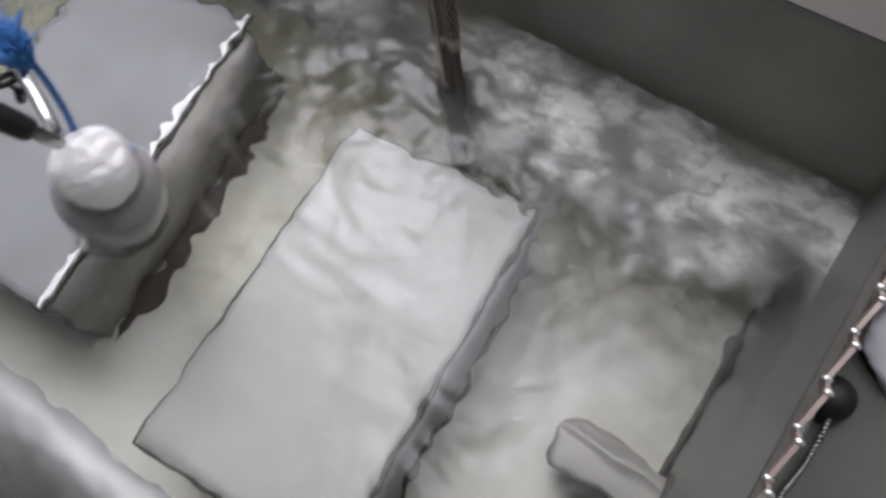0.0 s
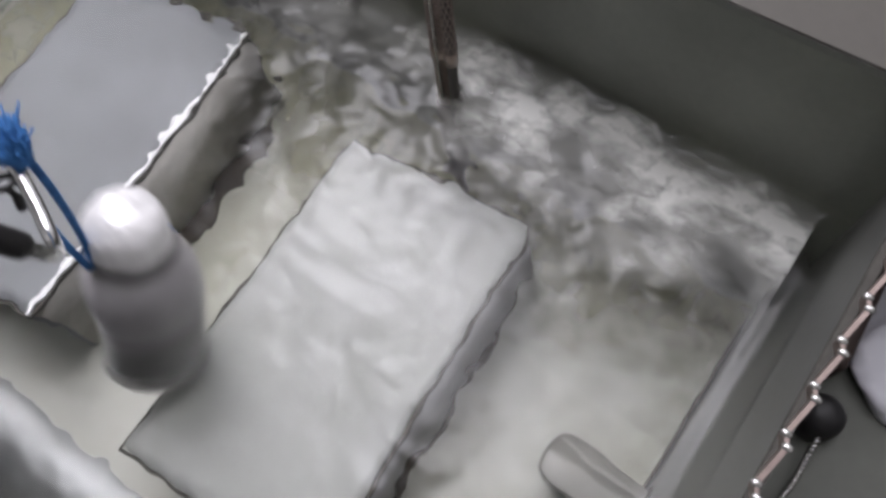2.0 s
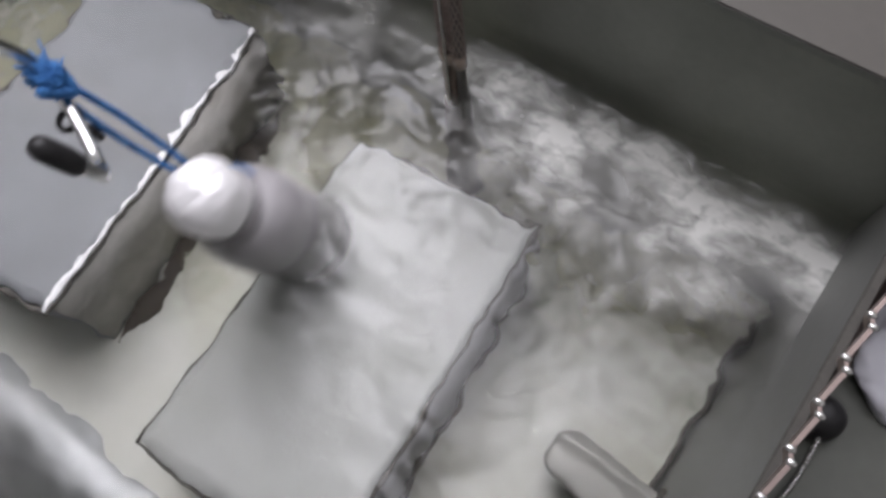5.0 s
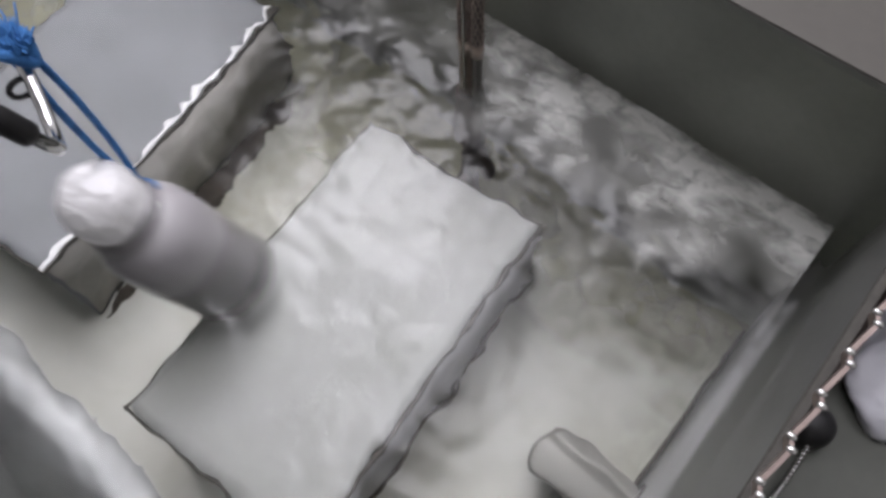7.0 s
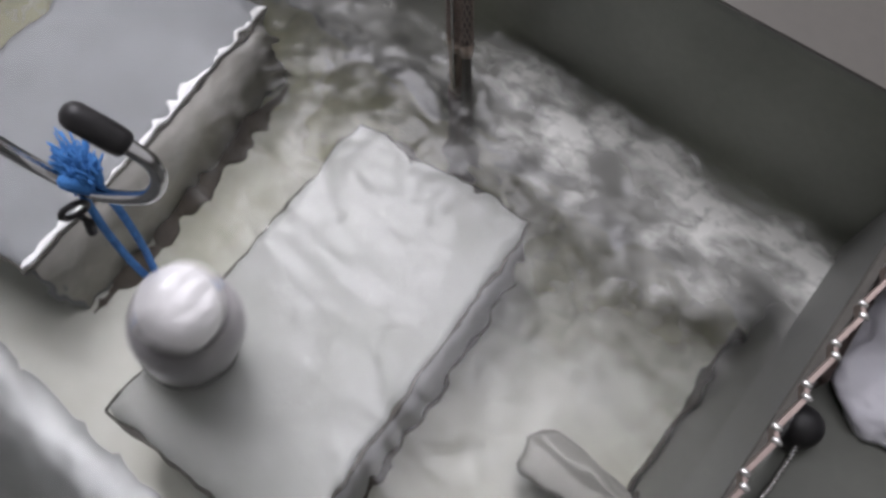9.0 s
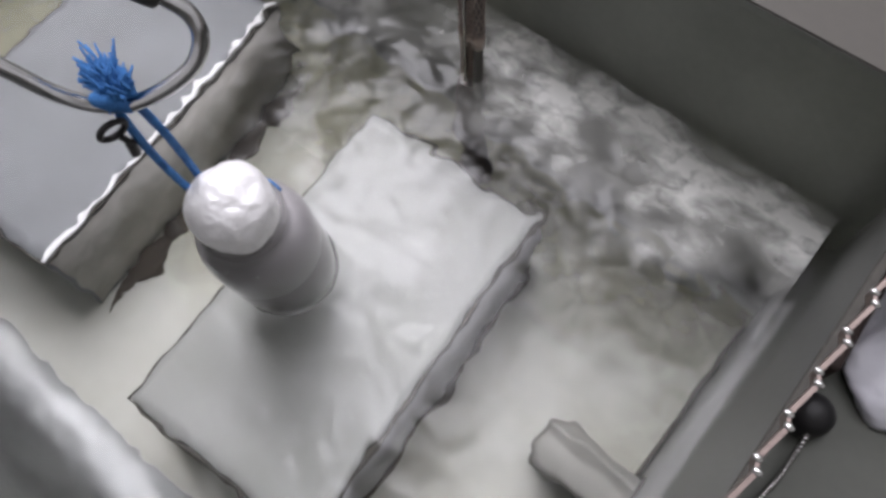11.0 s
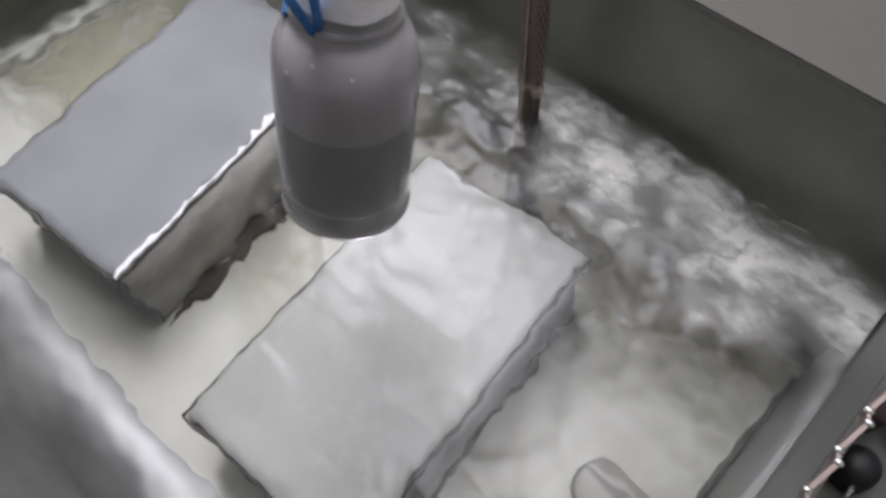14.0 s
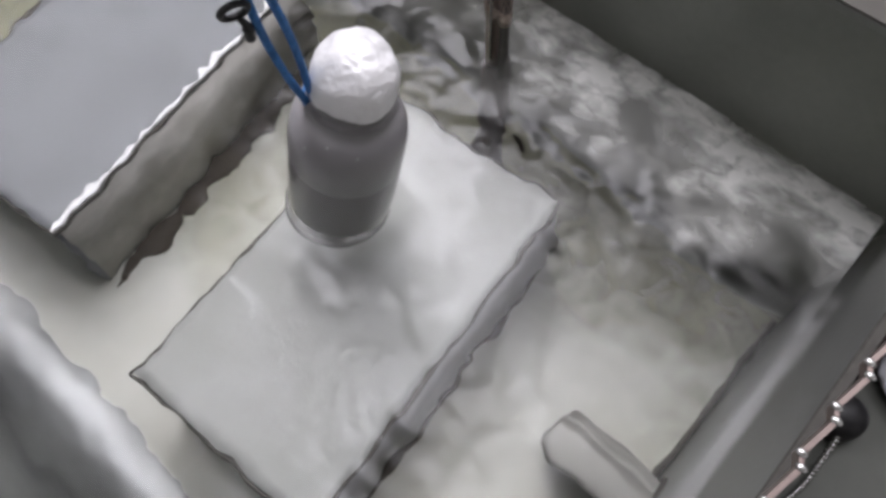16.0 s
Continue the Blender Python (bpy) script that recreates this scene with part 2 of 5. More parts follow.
structure("tank_divider", cove_wall(V1 - V0 + 0.04, 0.139 - BED, 0.0025, 0.002), DIVIDER_LIT, "grey sheet steel divider between tank and side bay", TURN @ pose(U1, V1 + 0.02, BED, 0, 0, -90))

# Added dark strip: shade beside the toothed strip, and cover for a bright edge.
structure("trim_dark_strip", box(U1 - 0.0008, U1 + 0.0034, V0 + 0.001, V1 - 0.001, 0.1392, 0.1420, 0.0006), DULL_DARK, "dark strip on the divider top, standing in for shade", TURN)

# counter round the tank, with a shallow side bay beyond the divider
B1 = 0.52
structure("counter_north", box(-1.2, 1.2, V1 + 0.0012, V1 + 0.6, RIM - 0.005, RIM + 0.0006, 0.0), COUNTER, "tan counter top behind the tank", TURN)
structure("counter_south", box(-1.2, 1.2, V0 - 0.6, V0 - 0.0005, RIM, RIM + 0.004, 0.0), COUNTER, "tan counter top before the tank", TURN)
structure("counter_west", box(-1.2, U0 - 0.0005, V0 - 0.0005, V1 + 0.0005, RIM, RIM + 0.004, 0.0), COUNTER, "tan counter top beside the tank", TURN)
structure("counter_east", box(B1, 1.2, V0 - 0.0005, V1 + 0.0005, RIM, RIM + 0.004, 0.0), COUNTER, "tan counter top beside the side bay", TURN)
structure("side_bay_floor", box(U1 + 0.004, B1 + 0.01, V0 - 0.02, V1 + 0.02, 0.010, 0.022), BAY, "dark grey floor of the side bay", TURN)
structure("side_bay_wall", box(B1, B1 + 0.01, V0 - 0.02, V1 + 0.02, 0.022, RIM), TANK, "grey wall of the side bay", TURN)
structure("side_bay_wall_north", box(U1 + 0.004, B1, V1 + 0.02, V1 + 0.03, 0.022, RIM), TANK, "grey wall of the side bay", TURN)
structure("side_bay_wall_south", box(U1 + 0.004, B1, V0 - 0.03, V0 - 0.02, 0.022, RIM), TANK, "grey wall of the side bay", TURN)
for name, b in (("bench_panel_south", (-1.15, 1.15, V0 - 0.55, V0 - 0.53)), ("bench_panel_north", (-1.15, 1.15, V1 + 0.53, V1 + 0.55)), ("bench_panel_west", (-1.15, -1.13, V0 - 0.53, V1 + 0.53)), ("bench_panel_east", (1.13, 1.15, V0 - 0.53, V1 + 0.53))):
    structure(name, box(*b, BED - 0.012, RIM - 0.005), PAINT, "white bench panel under the counter", TURN)
structure("bench_base", box(-1.15, 1.15, V0 - 0.55, V1 + 0.55, -0.84, BED - 0.012), PAINT, "white bench carcass under the tank", TURN)


# ---- water ----
def ripple(x, y):
    """Height of the water at a place of the tank: choppy along the far wall, calmer over the near half."""
    u, v = x * math.cos(radians(5)) - y * math.sin(radians(5)), x * math.sin(radians(5)) + y * math.cos(radians(5))
    far = min(max((v + 0.09) / 0.12, 0.0), 1.0)
    west = min(max((-0.08 - u) / 0.15, 0.0), 1.0) * 0.3
    east = 0.0004 * math.exp(-((u - 0.16) / 0.05) ** 2)
    amp = 0.00075 + east + (0.0008 + 0.0004 * min(max(u / 0.1, 0.0), 1.0)) * max(far * far * (3 - 2 * far), west)
    p = Vector((u * 24, v * 36, 0.0))
    w = noise.noise(p) * 1.1 + noise.noise(p * 2.3 + Vector((5, 1, 2))) * 0.75 + noise.noise(p * 5.1 + Vector((1, 7, 3))) * 0.38
    edge = min(U1 - u, V1 - v, u - U0)
    amp *= min(1.0, max(0.25, (U1 - u) / 0.05))
    return amp * w + 0.0035 * math.exp(-max(edge, 0.0) / 0.0045)


def water_sheet():
    bm = bmesh.new()
    step = 0.0026
    u0, u1, v0, v1 = U0 - 0.015, U1 + 0.012, V0 - 0.015, V1 + 0.015
    nu, nv = int((u1 - u0) / step), int((v1 - v0) / step)
    grid = []
    for i in range(nu + 1):
        col = []
        for j in range(nv + 1):
            u, v = u0 + (u1 - u0) * i / nu, v0 + (v1 - v0) * j / nv
            q = TURN @ Vector((u, v, 0))
            col.append(bm.verts.new((q.x, q.y, ripple(q.x, q.y))))
        grid.append(col)
    for i in range(nu):
        for j in range(nv):
            bm.faces.new((grid[i][j], grid[i + 1][j], grid[i + 1][j + 1], grid[i][j + 1]))
    return bm


water = part("water", water_sheet(), WATER, None, "clear rippling water filling the grey tank")
tagged(water, kind="structure")
water.location = (0, 0, LEVEL)
water.visible_shadow = False


# ---- painted glare and floor films ----
def film_material(name, colour, bands, stretch, rough=0.5, even=0.0):
    m = bpy.data.materials.new(name)
    m.use_nodes = True
    nt = m.node_tree
    b = nt.nodes["Principled BSDF"]
    b.inputs["Base Color"].default_value = (*colour, 1)
    b.inputs["Roughness"].default_value = rough
    co = nt.nodes.new("ShaderNodeTexCoord")
    mp = nt.nodes.new("ShaderNodeMapping")
    mp.inputs["Rotation"].default_value = (0, 0, radians(38))
    mp.inputs["Scale"].default_value = stretch
    nt.links.new(co.outputs["Object"], mp.inputs["Vector"])
    factors = []
    for scale, detail, low, high in bands:
        n = nt.nodes.new("ShaderNodeTexNoise")
        n.inputs["Scale"].default_value, n.inputs["Detail"].default_value, n.inputs["Distortion"].default_value = scale, detail, 0.45
        nt.links.new(mp.outputs["Vector"], n.inputs["Vector"])
        r = nt.nodes.new("ShaderNodeMapRange")
        r.interpolation_type = "SMOOTHSTEP"
        r.inputs["From Min"].default_value, r.inputs["From Max"].default_value = low, high
        nt.links.new(n.outputs["Fac"], r.inputs["Value"])
        factors.append(r.outputs["Result"])
    at = nt.nodes.new("ShaderNodeAttribute")
    at.attribute_name = "film"
    mul = nt.nodes.new("ShaderNodeMath")
    mul.operation = "MULTIPLY"
    nt.links.new(factors[0], mul.inputs[0])
    nt.links.new(factors[1], mul.inputs[1])
    base = nt.nodes.new("ShaderNodeMath")
    base.operation = "MULTIPLY_ADD"
    base.inputs[1].default_value, base.inputs[2].default_value = 0.85, even
    nt.links.new(mul.outputs[0], base.inputs[0])
    mul2 = nt.nodes.new("ShaderNodeMath")
    mul2.operation = "MULTIPLY"
    nt.links.new(base.outputs[0], mul2.inputs[0])
    nt.links.new(at.outputs["Fac"], mul2.inputs[1])
    nt.links.new(mul2.outputs[0], b.inputs["Alpha"])
    return m


GLARE = film_material("glare_wisps", (0.58, 0.58, 0.545), ((24, 4, 0.30, 0.72), (75, 3, 0.12, 0.70)), (1.0, 1.5, 1.0), 0.6, 0.22)
OLIVE = film_material("olive_film", (0.228, 0.224, 0.150), ((14, 3, 0.05, 0.80), (60, 3, 0.0, 0.70)), (1.0, 1.0, 1.0), 0.9, 0.34)


def film_sheet(name, mat, u0, u1, v0, v1, dense, height, level, label):
    """A thin film over a stretch of the tank; dense(u, v) thins it towards its edges."""
    step = 0.005
    nu, nv = int((u1 - u0) / step), int((v1 - v0) / step)
    verts, faces, weights = [], [], []
    for i in range(nu + 1):
        for j in range(nv + 1):
            u, v = u0 + (u1 - u0) * i / nu, v0 + (v1 - v0) * j / nv
            q = TURN @ Vector((u, v, 0))
            verts.append((q.x, q.y, height(q.x, q.y)))
            edge = min(1.0, (u - u0) / 0.05, (u1 - u) / 0.02 + 0.6, (v - v0) / 0.04)
            weights.append(max(0.0, min(2.0, edge * dense(u, v))))
    for i in range(nu):
        for j in range(nv):
            k = i * (nv + 1) + j
            faces.append((k, k + nv + 1, k + nv + 2, k + 1))
    me = bpy.data.meshes.new(name)
    me.from_pydata(verts, [], faces)
    at = me.attributes.new("film", "FLOAT", "POINT")
    at.data.foreach_set("value", weights)
    me.materials.append(mat)
    for p in me.polygons:
        p.use_smooth = True
    ob = new(name, me)
    ob.visible_shadow = False
    ob.location = (0, 0, level)
    return tagged(ob, label, name, "", "stuff")


def far_dense(u, v):
    """Thickest a few centimetres off the wall, with a ragged near border; thin and patchy beyond the pipe."""
    d = V1 - v
    rag = noise.noise(Vector((u * 20, v * 12, 4))) + 0.6 * noise.noise(Vector((u * 55, v * 30, 9)))
    west = min(1.0, max(0.30, (u + 0.01) / 0.09)) * min(1.0, max(0.0, (u + 0.12) / 0.06))
    west *= 1 - 0.75 * math.exp(-((u - 0.057) ** 2 + (v - 0.030) ** 2) / 0.0008)
    near = min(1.0, max(0.0, (0.092 + 0.030 * rag - d) / 0.035))
    wall = min(1.0, max(0.0, (d + 0.002 - 0.010 * rag) / 0.018))
    return west * near * wall * (0.85 + 1.1 * max(0.0, 1 - d / 0.055))


def near_dense(u, v):
    return 0.5 * max(0.0, 1 - abs(v + 0.285 - 0.1 * u) / 0.05) * min(1.0, max(0.0, (0.018 - u) / 0.08))


def olive_dense(u, v):
    return min(1.0, max(0.16, 0.5 * math.exp(-((u + 0.07) / 0.05) ** 2), 0.7 * (-0.24 - u) / 0.05, (v + 0.09 - 0.30 * max(0.0, u - 0.05)) / 0.10, 0.4 * (u - 0.235) / 0.06))


def on_water(x, y):
    return ripple(x, y) + 0.0007


def on_bed(x, y):
    return 0.0012


# Both whitish films stand in for ceiling light reflected by the ripples.
glare_far = film_sheet("foam", GLARE, -0.16, U1 - 0.004, -0.07, V1 + 0.004, far_dense, on_water, LEVEL, "thin whitish film painting reflected light along the tank wall")
glare_near = film_sheet("foam", GLARE, -0.30, 0.02, -0.335, -0.22, near_dense, on_water, LEVEL, "faint whitish film painting reflected light by the rounded tank wall")
# Olive brown film over the floor, denser toward the far wall and divider.
silt = film_sheet("silt", OLIVE, -0.44, U1 - 0.0015, -0.20, V1 - 0.010, olive_dense, on_bed, BED, "olive brown film spread over the tank floor")


# ---- the two sunken blocks ----
def rough_block(sx, sy, sz, seed):
    """A cast block with slightly chipped, wavering edges; origin at its foot."""
    bm = bmesh.new()
    bmesh.ops.create_cube(bm, size=1)
    bmesh.ops.subdivide_edges(bm, edges=bm.edges[:], cuts=23, use_grid_fill=True)
    for v in bm.verts:
        p = v.co * 2
        q = Vector((p.x * sx / 2, p.y * sy / 2, (v.co.z + 0.5) * sz))
        near = sorted((sx / 2 - abs(q.x), sy / 2 - abs(q.y), max(sz - q.z, 0)))
        edge = max(0.0, 1 - near[1] / 0.006)
        n = noise.noise(q * 70 + Vector((seed, 0, 0))) + 0.5 * noise.noise(q * 190 + Vector((0, seed, 0)))
        c = Vector((q.x, q.y, q.z - sz / 2)).normalized()
        q -= c * edge * (0.0012 + 0.0016 * max(n, -0.4))
        q += Vector((noise.noise(q * 25), noise.noise(q * 25 + Vector((9, 0, 0))), 0)) * 0.0008
        v.co = q
    return bm


TOP = -0.021
block = tagged(empty("block", pose(0.0725, -0.127, BED)), "pale grey cast block lying under water", "block", "sunken blocks")
part("block_body", rough_block(0.145, 0.254, TOP - BED, 3.0), BLOCK, block)
second = tagged(empty("block", pose(-0.195, -0.094, BED, 0, 0, 3.1)), "pale grey cast block lying under water by the tank end", "block", "sunken blocks")
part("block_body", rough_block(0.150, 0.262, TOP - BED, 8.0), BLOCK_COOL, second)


def edge_line(block, sx, sy, z):
    """A thin dark line round the block, just under its upper edge."""
    pts = []
    for (x0, y0), (x1, y1) in (((-1, -1), (1, -1)), ((1, -1), (1, 1)), ((1, 1), (-1, 1)), ((-1, 1), (-1, -1))):
        for k in range(20):
            t = k / 20
            pts.append(((x0 + (x1 - x0) * t) * sx / 2, (y0 + (y1 - y0) * t) * sy / 2, z + 0.0006 * noise.noise(Vector((t * 14, x0 * 3 + y0, sx * 90)))))
    pts.append(pts[0])
    radii = [max(0.0006, 0.0014 + 0.0014 * noise.noise(Vector((i * 0.45, sx * 70, 2)))) for i in range(len(pts))]
    part("dark_edge_line", tube(pts, radii, 6), DULL_DARK, block, "dark line under the upper edge")


# Stained plate, coloured lighter than the block to make up for missing light.
side = part("stained_side_plate", box(-0.0008, 0.0010, -0.128, 0.128, 0.004, TOP - BED - 0.008), STAINED_LIFT, second, "brownish stained side, lightened in its colour")
side.location = (0.0752, 0, 0)
# Paler plate puts light into the colour of a side the lamps miss.
flank = part("side_face", box(-0.0008, 0.0010, -0.124, 0.124, 0.004, TOP - BED - 0.006), LIT_SIDE, block, "cast side, painted paler as if lit")
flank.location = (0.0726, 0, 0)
edge_line(block, 0.1465, 0.2555, TOP - BED - 0.0035)
edge_line(second, 0.1515, 0.2635, TOP - BED - 0.0035)


def bright_edge(length, width, seed):
    """A ragged white strip that paints the highlight along an upper edge."""
    bm = bmesh.new()
    n = 90
    rows = []
    for i in range(n + 1):
        t = i / n
        w = width * max(0.16, 0.45 + 0.55 * noise.noise(Vector((t * 7, seed, 0))) + 0.75 * noise.noise(Vector((t * 30, seed, 3))))
        o = 0.0012 * noise.noise(Vector((t * 30, seed, 8)))
        y = length * (t - 0.5)
        rows.append([bm.verts.new(c) for c in ((-w, y, 0.0001), (-w * 0.6, y, 0.0005), (o - 0.0006, y, 0.0002), (o, y, -0.0022), (-w, y, -0.0022))])
    for a, b in zip(rows, rows[1:]):
        for i in range(5):
            j = (i + 1) % 5
            bm.faces.new((a[i], a[j], b[j], b[i]))
    bm.faces.new(rows[0])
    bm.faces.new(rows[-1][::-1])
    bmesh.ops.recalc_face_normals(bm, faces=bm.faces[:])
    return bm


glint_strip = part("bright_edge", bright_edge(0.262, 0.0085, 5), GLINT, second, "ragged upper edge highlight, painted white")
glint_strip.location = (0.0755, 0, TOP - BED)


def foot_line(length, seed):
    """A ragged low brown ridge along a block's foot."""
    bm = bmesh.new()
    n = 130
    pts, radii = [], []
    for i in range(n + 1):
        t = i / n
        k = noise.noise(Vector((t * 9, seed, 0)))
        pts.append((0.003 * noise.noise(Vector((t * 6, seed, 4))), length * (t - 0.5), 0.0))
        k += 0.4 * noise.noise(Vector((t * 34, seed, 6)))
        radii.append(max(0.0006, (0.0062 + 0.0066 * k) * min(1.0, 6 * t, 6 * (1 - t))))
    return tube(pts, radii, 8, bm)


foot = tagged(part("foot_line", foot_line(0.25, 2), FOOT_BROWN, None, "dark brown dirt gathered along the foot of a block"), "", "dirt", "", "stuff")
foot_2 = tagged(part("foot_line", foot_line(0.25, 7), FOOT_BROWN, None, "thin dark line along the foot of a block"), "", "dirt", "", "stuff")
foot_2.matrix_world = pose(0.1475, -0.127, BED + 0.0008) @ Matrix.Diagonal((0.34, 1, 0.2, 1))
foot.matrix_world = pose(-0.1125, -0.095, BED + 0.0008, 0, 0, 3.1) @ Matrix.Diagonal((1.5, 1, 0.55, 1))


def joint_line():
    n = 50
    pts = [(U1 - 0.004, V0 + 0.02 + (V1 - V0 - 0.04) * i / n, BED + 0.004 + 0.001 * noise.noise(Vector((i * 0.4, 0, 0)))) for i in range(n + 1)]
    return tube(pts, [0.0024 + 0.0009 * noise.noise(Vector((i * 0.5, 3, 0))) for i in range(n + 1)], 6)


structure("trim_joint", joint_line(), DULL_DARK, "dark sealed joint along the foot of the divider", TURN, True)


# ---- pipe standing in the tank ----
BRAID = 0.236


def lathe_at(cx, cy, profile):
    bm = lathe(profile, 24)
    bmesh.ops.translate(bm, verts=bm.verts[:], vec=(cx, cy, 0))
    return bm


def standing_pipe():
    pipe = tagged(empty("pipe", pose(0.061, 0.041, BED)), "brown-tinted steel pipe standing upright in the water", "pipe")
    part("tube", lathe([(0, 0), (0.0074, 0), (0.0074, 0.75), (0, 0.75)], 28), PIPE, pipe)
    part("foot_sleeve", lathe([(0, 0.0), (0.0105, 0.0), (0.0115, 0.002), (0.0115, 0.016), (0.0098, 0.020), (0.0096, 0.172), (0.0088, 0.177), (0.0074, 0.178)], 24), RUST, pipe, "dark brown sleeve under water")
    part("sleeve", tube([(0.0080, -0.0045, 0.165), (0.0080, -0.0045, 0.75)], 0.0032, 10), DULL_DARK, pipe, "dark cable clipped along the pipe")
    for name, cx, cy, r, wire, turns in (("braid", 0.0, 0.0, 0.0076, 0.00055, 14), ("cable_braid", 0.0080, -0.0045, 0.0034, 0.0005, 7)):
        bm = bmesh.new()
        for way in (-1, 1):
            for k in range(turns):
                pts = []
                for i in range(61):
                    z = BRAID + i * 0.0032
                    a = way * (z - BRAID) * 95 + 2 * math.pi * k / turns
                    pts.append((cx + r * math.cos(a), cy + r * math.sin(a), z))
                tube(pts, wire, 4, bm)
        tagged(part(name, bm, EDGE, pipe, "woven steel braid"), kind="stuff")
        part("collar", lathe_at(cx, cy, [(r - 0.0004, BRAID - 0.010), (r + 0.0008, BRAID - 0.0095), (r + 0.0010, BRAID - 0.001), (r + 0.0004, BRAID + 0.001), (r - 0.0006, BRAID + 0.001)]), PIPE, pipe, "crimped brown collar")
    part("wire", tube([(0.0005, -0.0080, 0.19), (0.0005, -0.0080, 0.75)], 0.0011, 8), STEEL, pipe, "thin steel wire along the pipe")
    return pipe


standing_pipe()


# ---- outlet fitting under water ----
def outlet():
    fit = tagged(empty("outlet_fitting", pose(0.221, -0.112, -0.098, 0, 0, -6)), "grey steel outlet stub with a rounded end", "pipe fitting")
    prof = [(0.0, 0.0), (0.007, 0.0008), (0.0125, 0.003), (0.016, 0.008), (0.0172, 0.014), (0.0168, 0.03), (0.0158, 0.06), (0.0155, 0.088)]
    bm = lathe(prof, 32)
    bmesh.ops.rotate(bm, verts=bm.verts[:], cent=(0, 0, 0), matrix=Euler((0, radians(90), 0)).to_matrix())
    for v in bm.verts:
        v.co.y *= 1.12
        v.co.z = min(v.co.z, 0.0062 + 0.16 * max(0.0, v.co.z - 0.0062))
        if v.co.z > 0:
            v.co.z += 0.0045 * math.exp(-((v.co.y - 0.009) / 0.003) ** 2)
    part("stub", bm, SATIN, fit)
    bm = lathe([(0.0155, 0.0), (0.021, 0.0), (0.022, 0.001), (0.022, 0.006), (0.0155, 0.007)], 32)
    bmesh.ops.rotate(bm, verts=bm.verts[:], cent=(0, 0, 0), matrix=Euler((0, radians(90), 0)).to_matrix())
    bmesh.ops.translate(bm, verts=bm.verts[:], vec=(0.074, 0, 0))
    part("flange", bm, DULL_DARK, fit, "dark flange at the wall")
    return fit


outlet()


# ---- toothed strip along the divider's top ----
def toothed_strip():
    strip = tagged(empty("toothed_strip", pose(0.2889, -0.0971, 0.200, 0, 0, -7)), "thin toothed metal strip with bright bends along the divider", "metal strip")
    pitch, n0, n1 = 0.0179, -11, 9
    bm = bmesh.new()
    pts = []
    for k in range(n0, n1):
        y = k * pitch
        pts += [(-0.0010 + 0.0, y + 0.0018), (0.0012, y - 0.0018)]
    pts.sort(key=lambda p: p[1])
    tops = []
    w = 0.0008
    for x, y in pts:
        tops.append([bm.verts.new((x + s * w, y, z)) for s, z in ((-1, 0.0), (1, 0.0), (1, 0.0052), (-1, 0.0052))])
    for a, b in zip(tops, tops[1:]):
        for i in range(4):
            j = (i + 1) % 4
            bm.faces.new((a[i], b[i], b[j], a[j]))
    bm.faces.new(tops[0])
    bm.faces.new(tops[-1][::-1])
    bmesh.ops.recalc_face_normals(bm, faces=bm.faces[:])
    part("band", bm, EDGE, strip, "", False)
    bead = bmesh.new()
    bmesh.ops.create_icosphere(bead, subdivisions=2, radius=1)
    for v in bead.verts:
        v.co = (v.co.x * 0.0019, v.co.y * 0.0013, v.co.z * 0.0010)
    first = part("bend", bead, STEEL, strip, "bright steel bead at a bend")
    for i, (x, y) in enumerate(pts):
        ob = first if i == 0 else new("bend", first.data)
        ob.parent = strip
        ob.location = (x, y, 0.0052)
    for y in (pts[0][1] + 0.003, pts[-1][1] - 0.003):
        part("post", box(-0.004, 0.020, y - 0.003, y + 0.003, 0.139 - 0.200, 0.0005, 0.0008), EDGE, strip, "", False)
    return strip


toothed_strip()


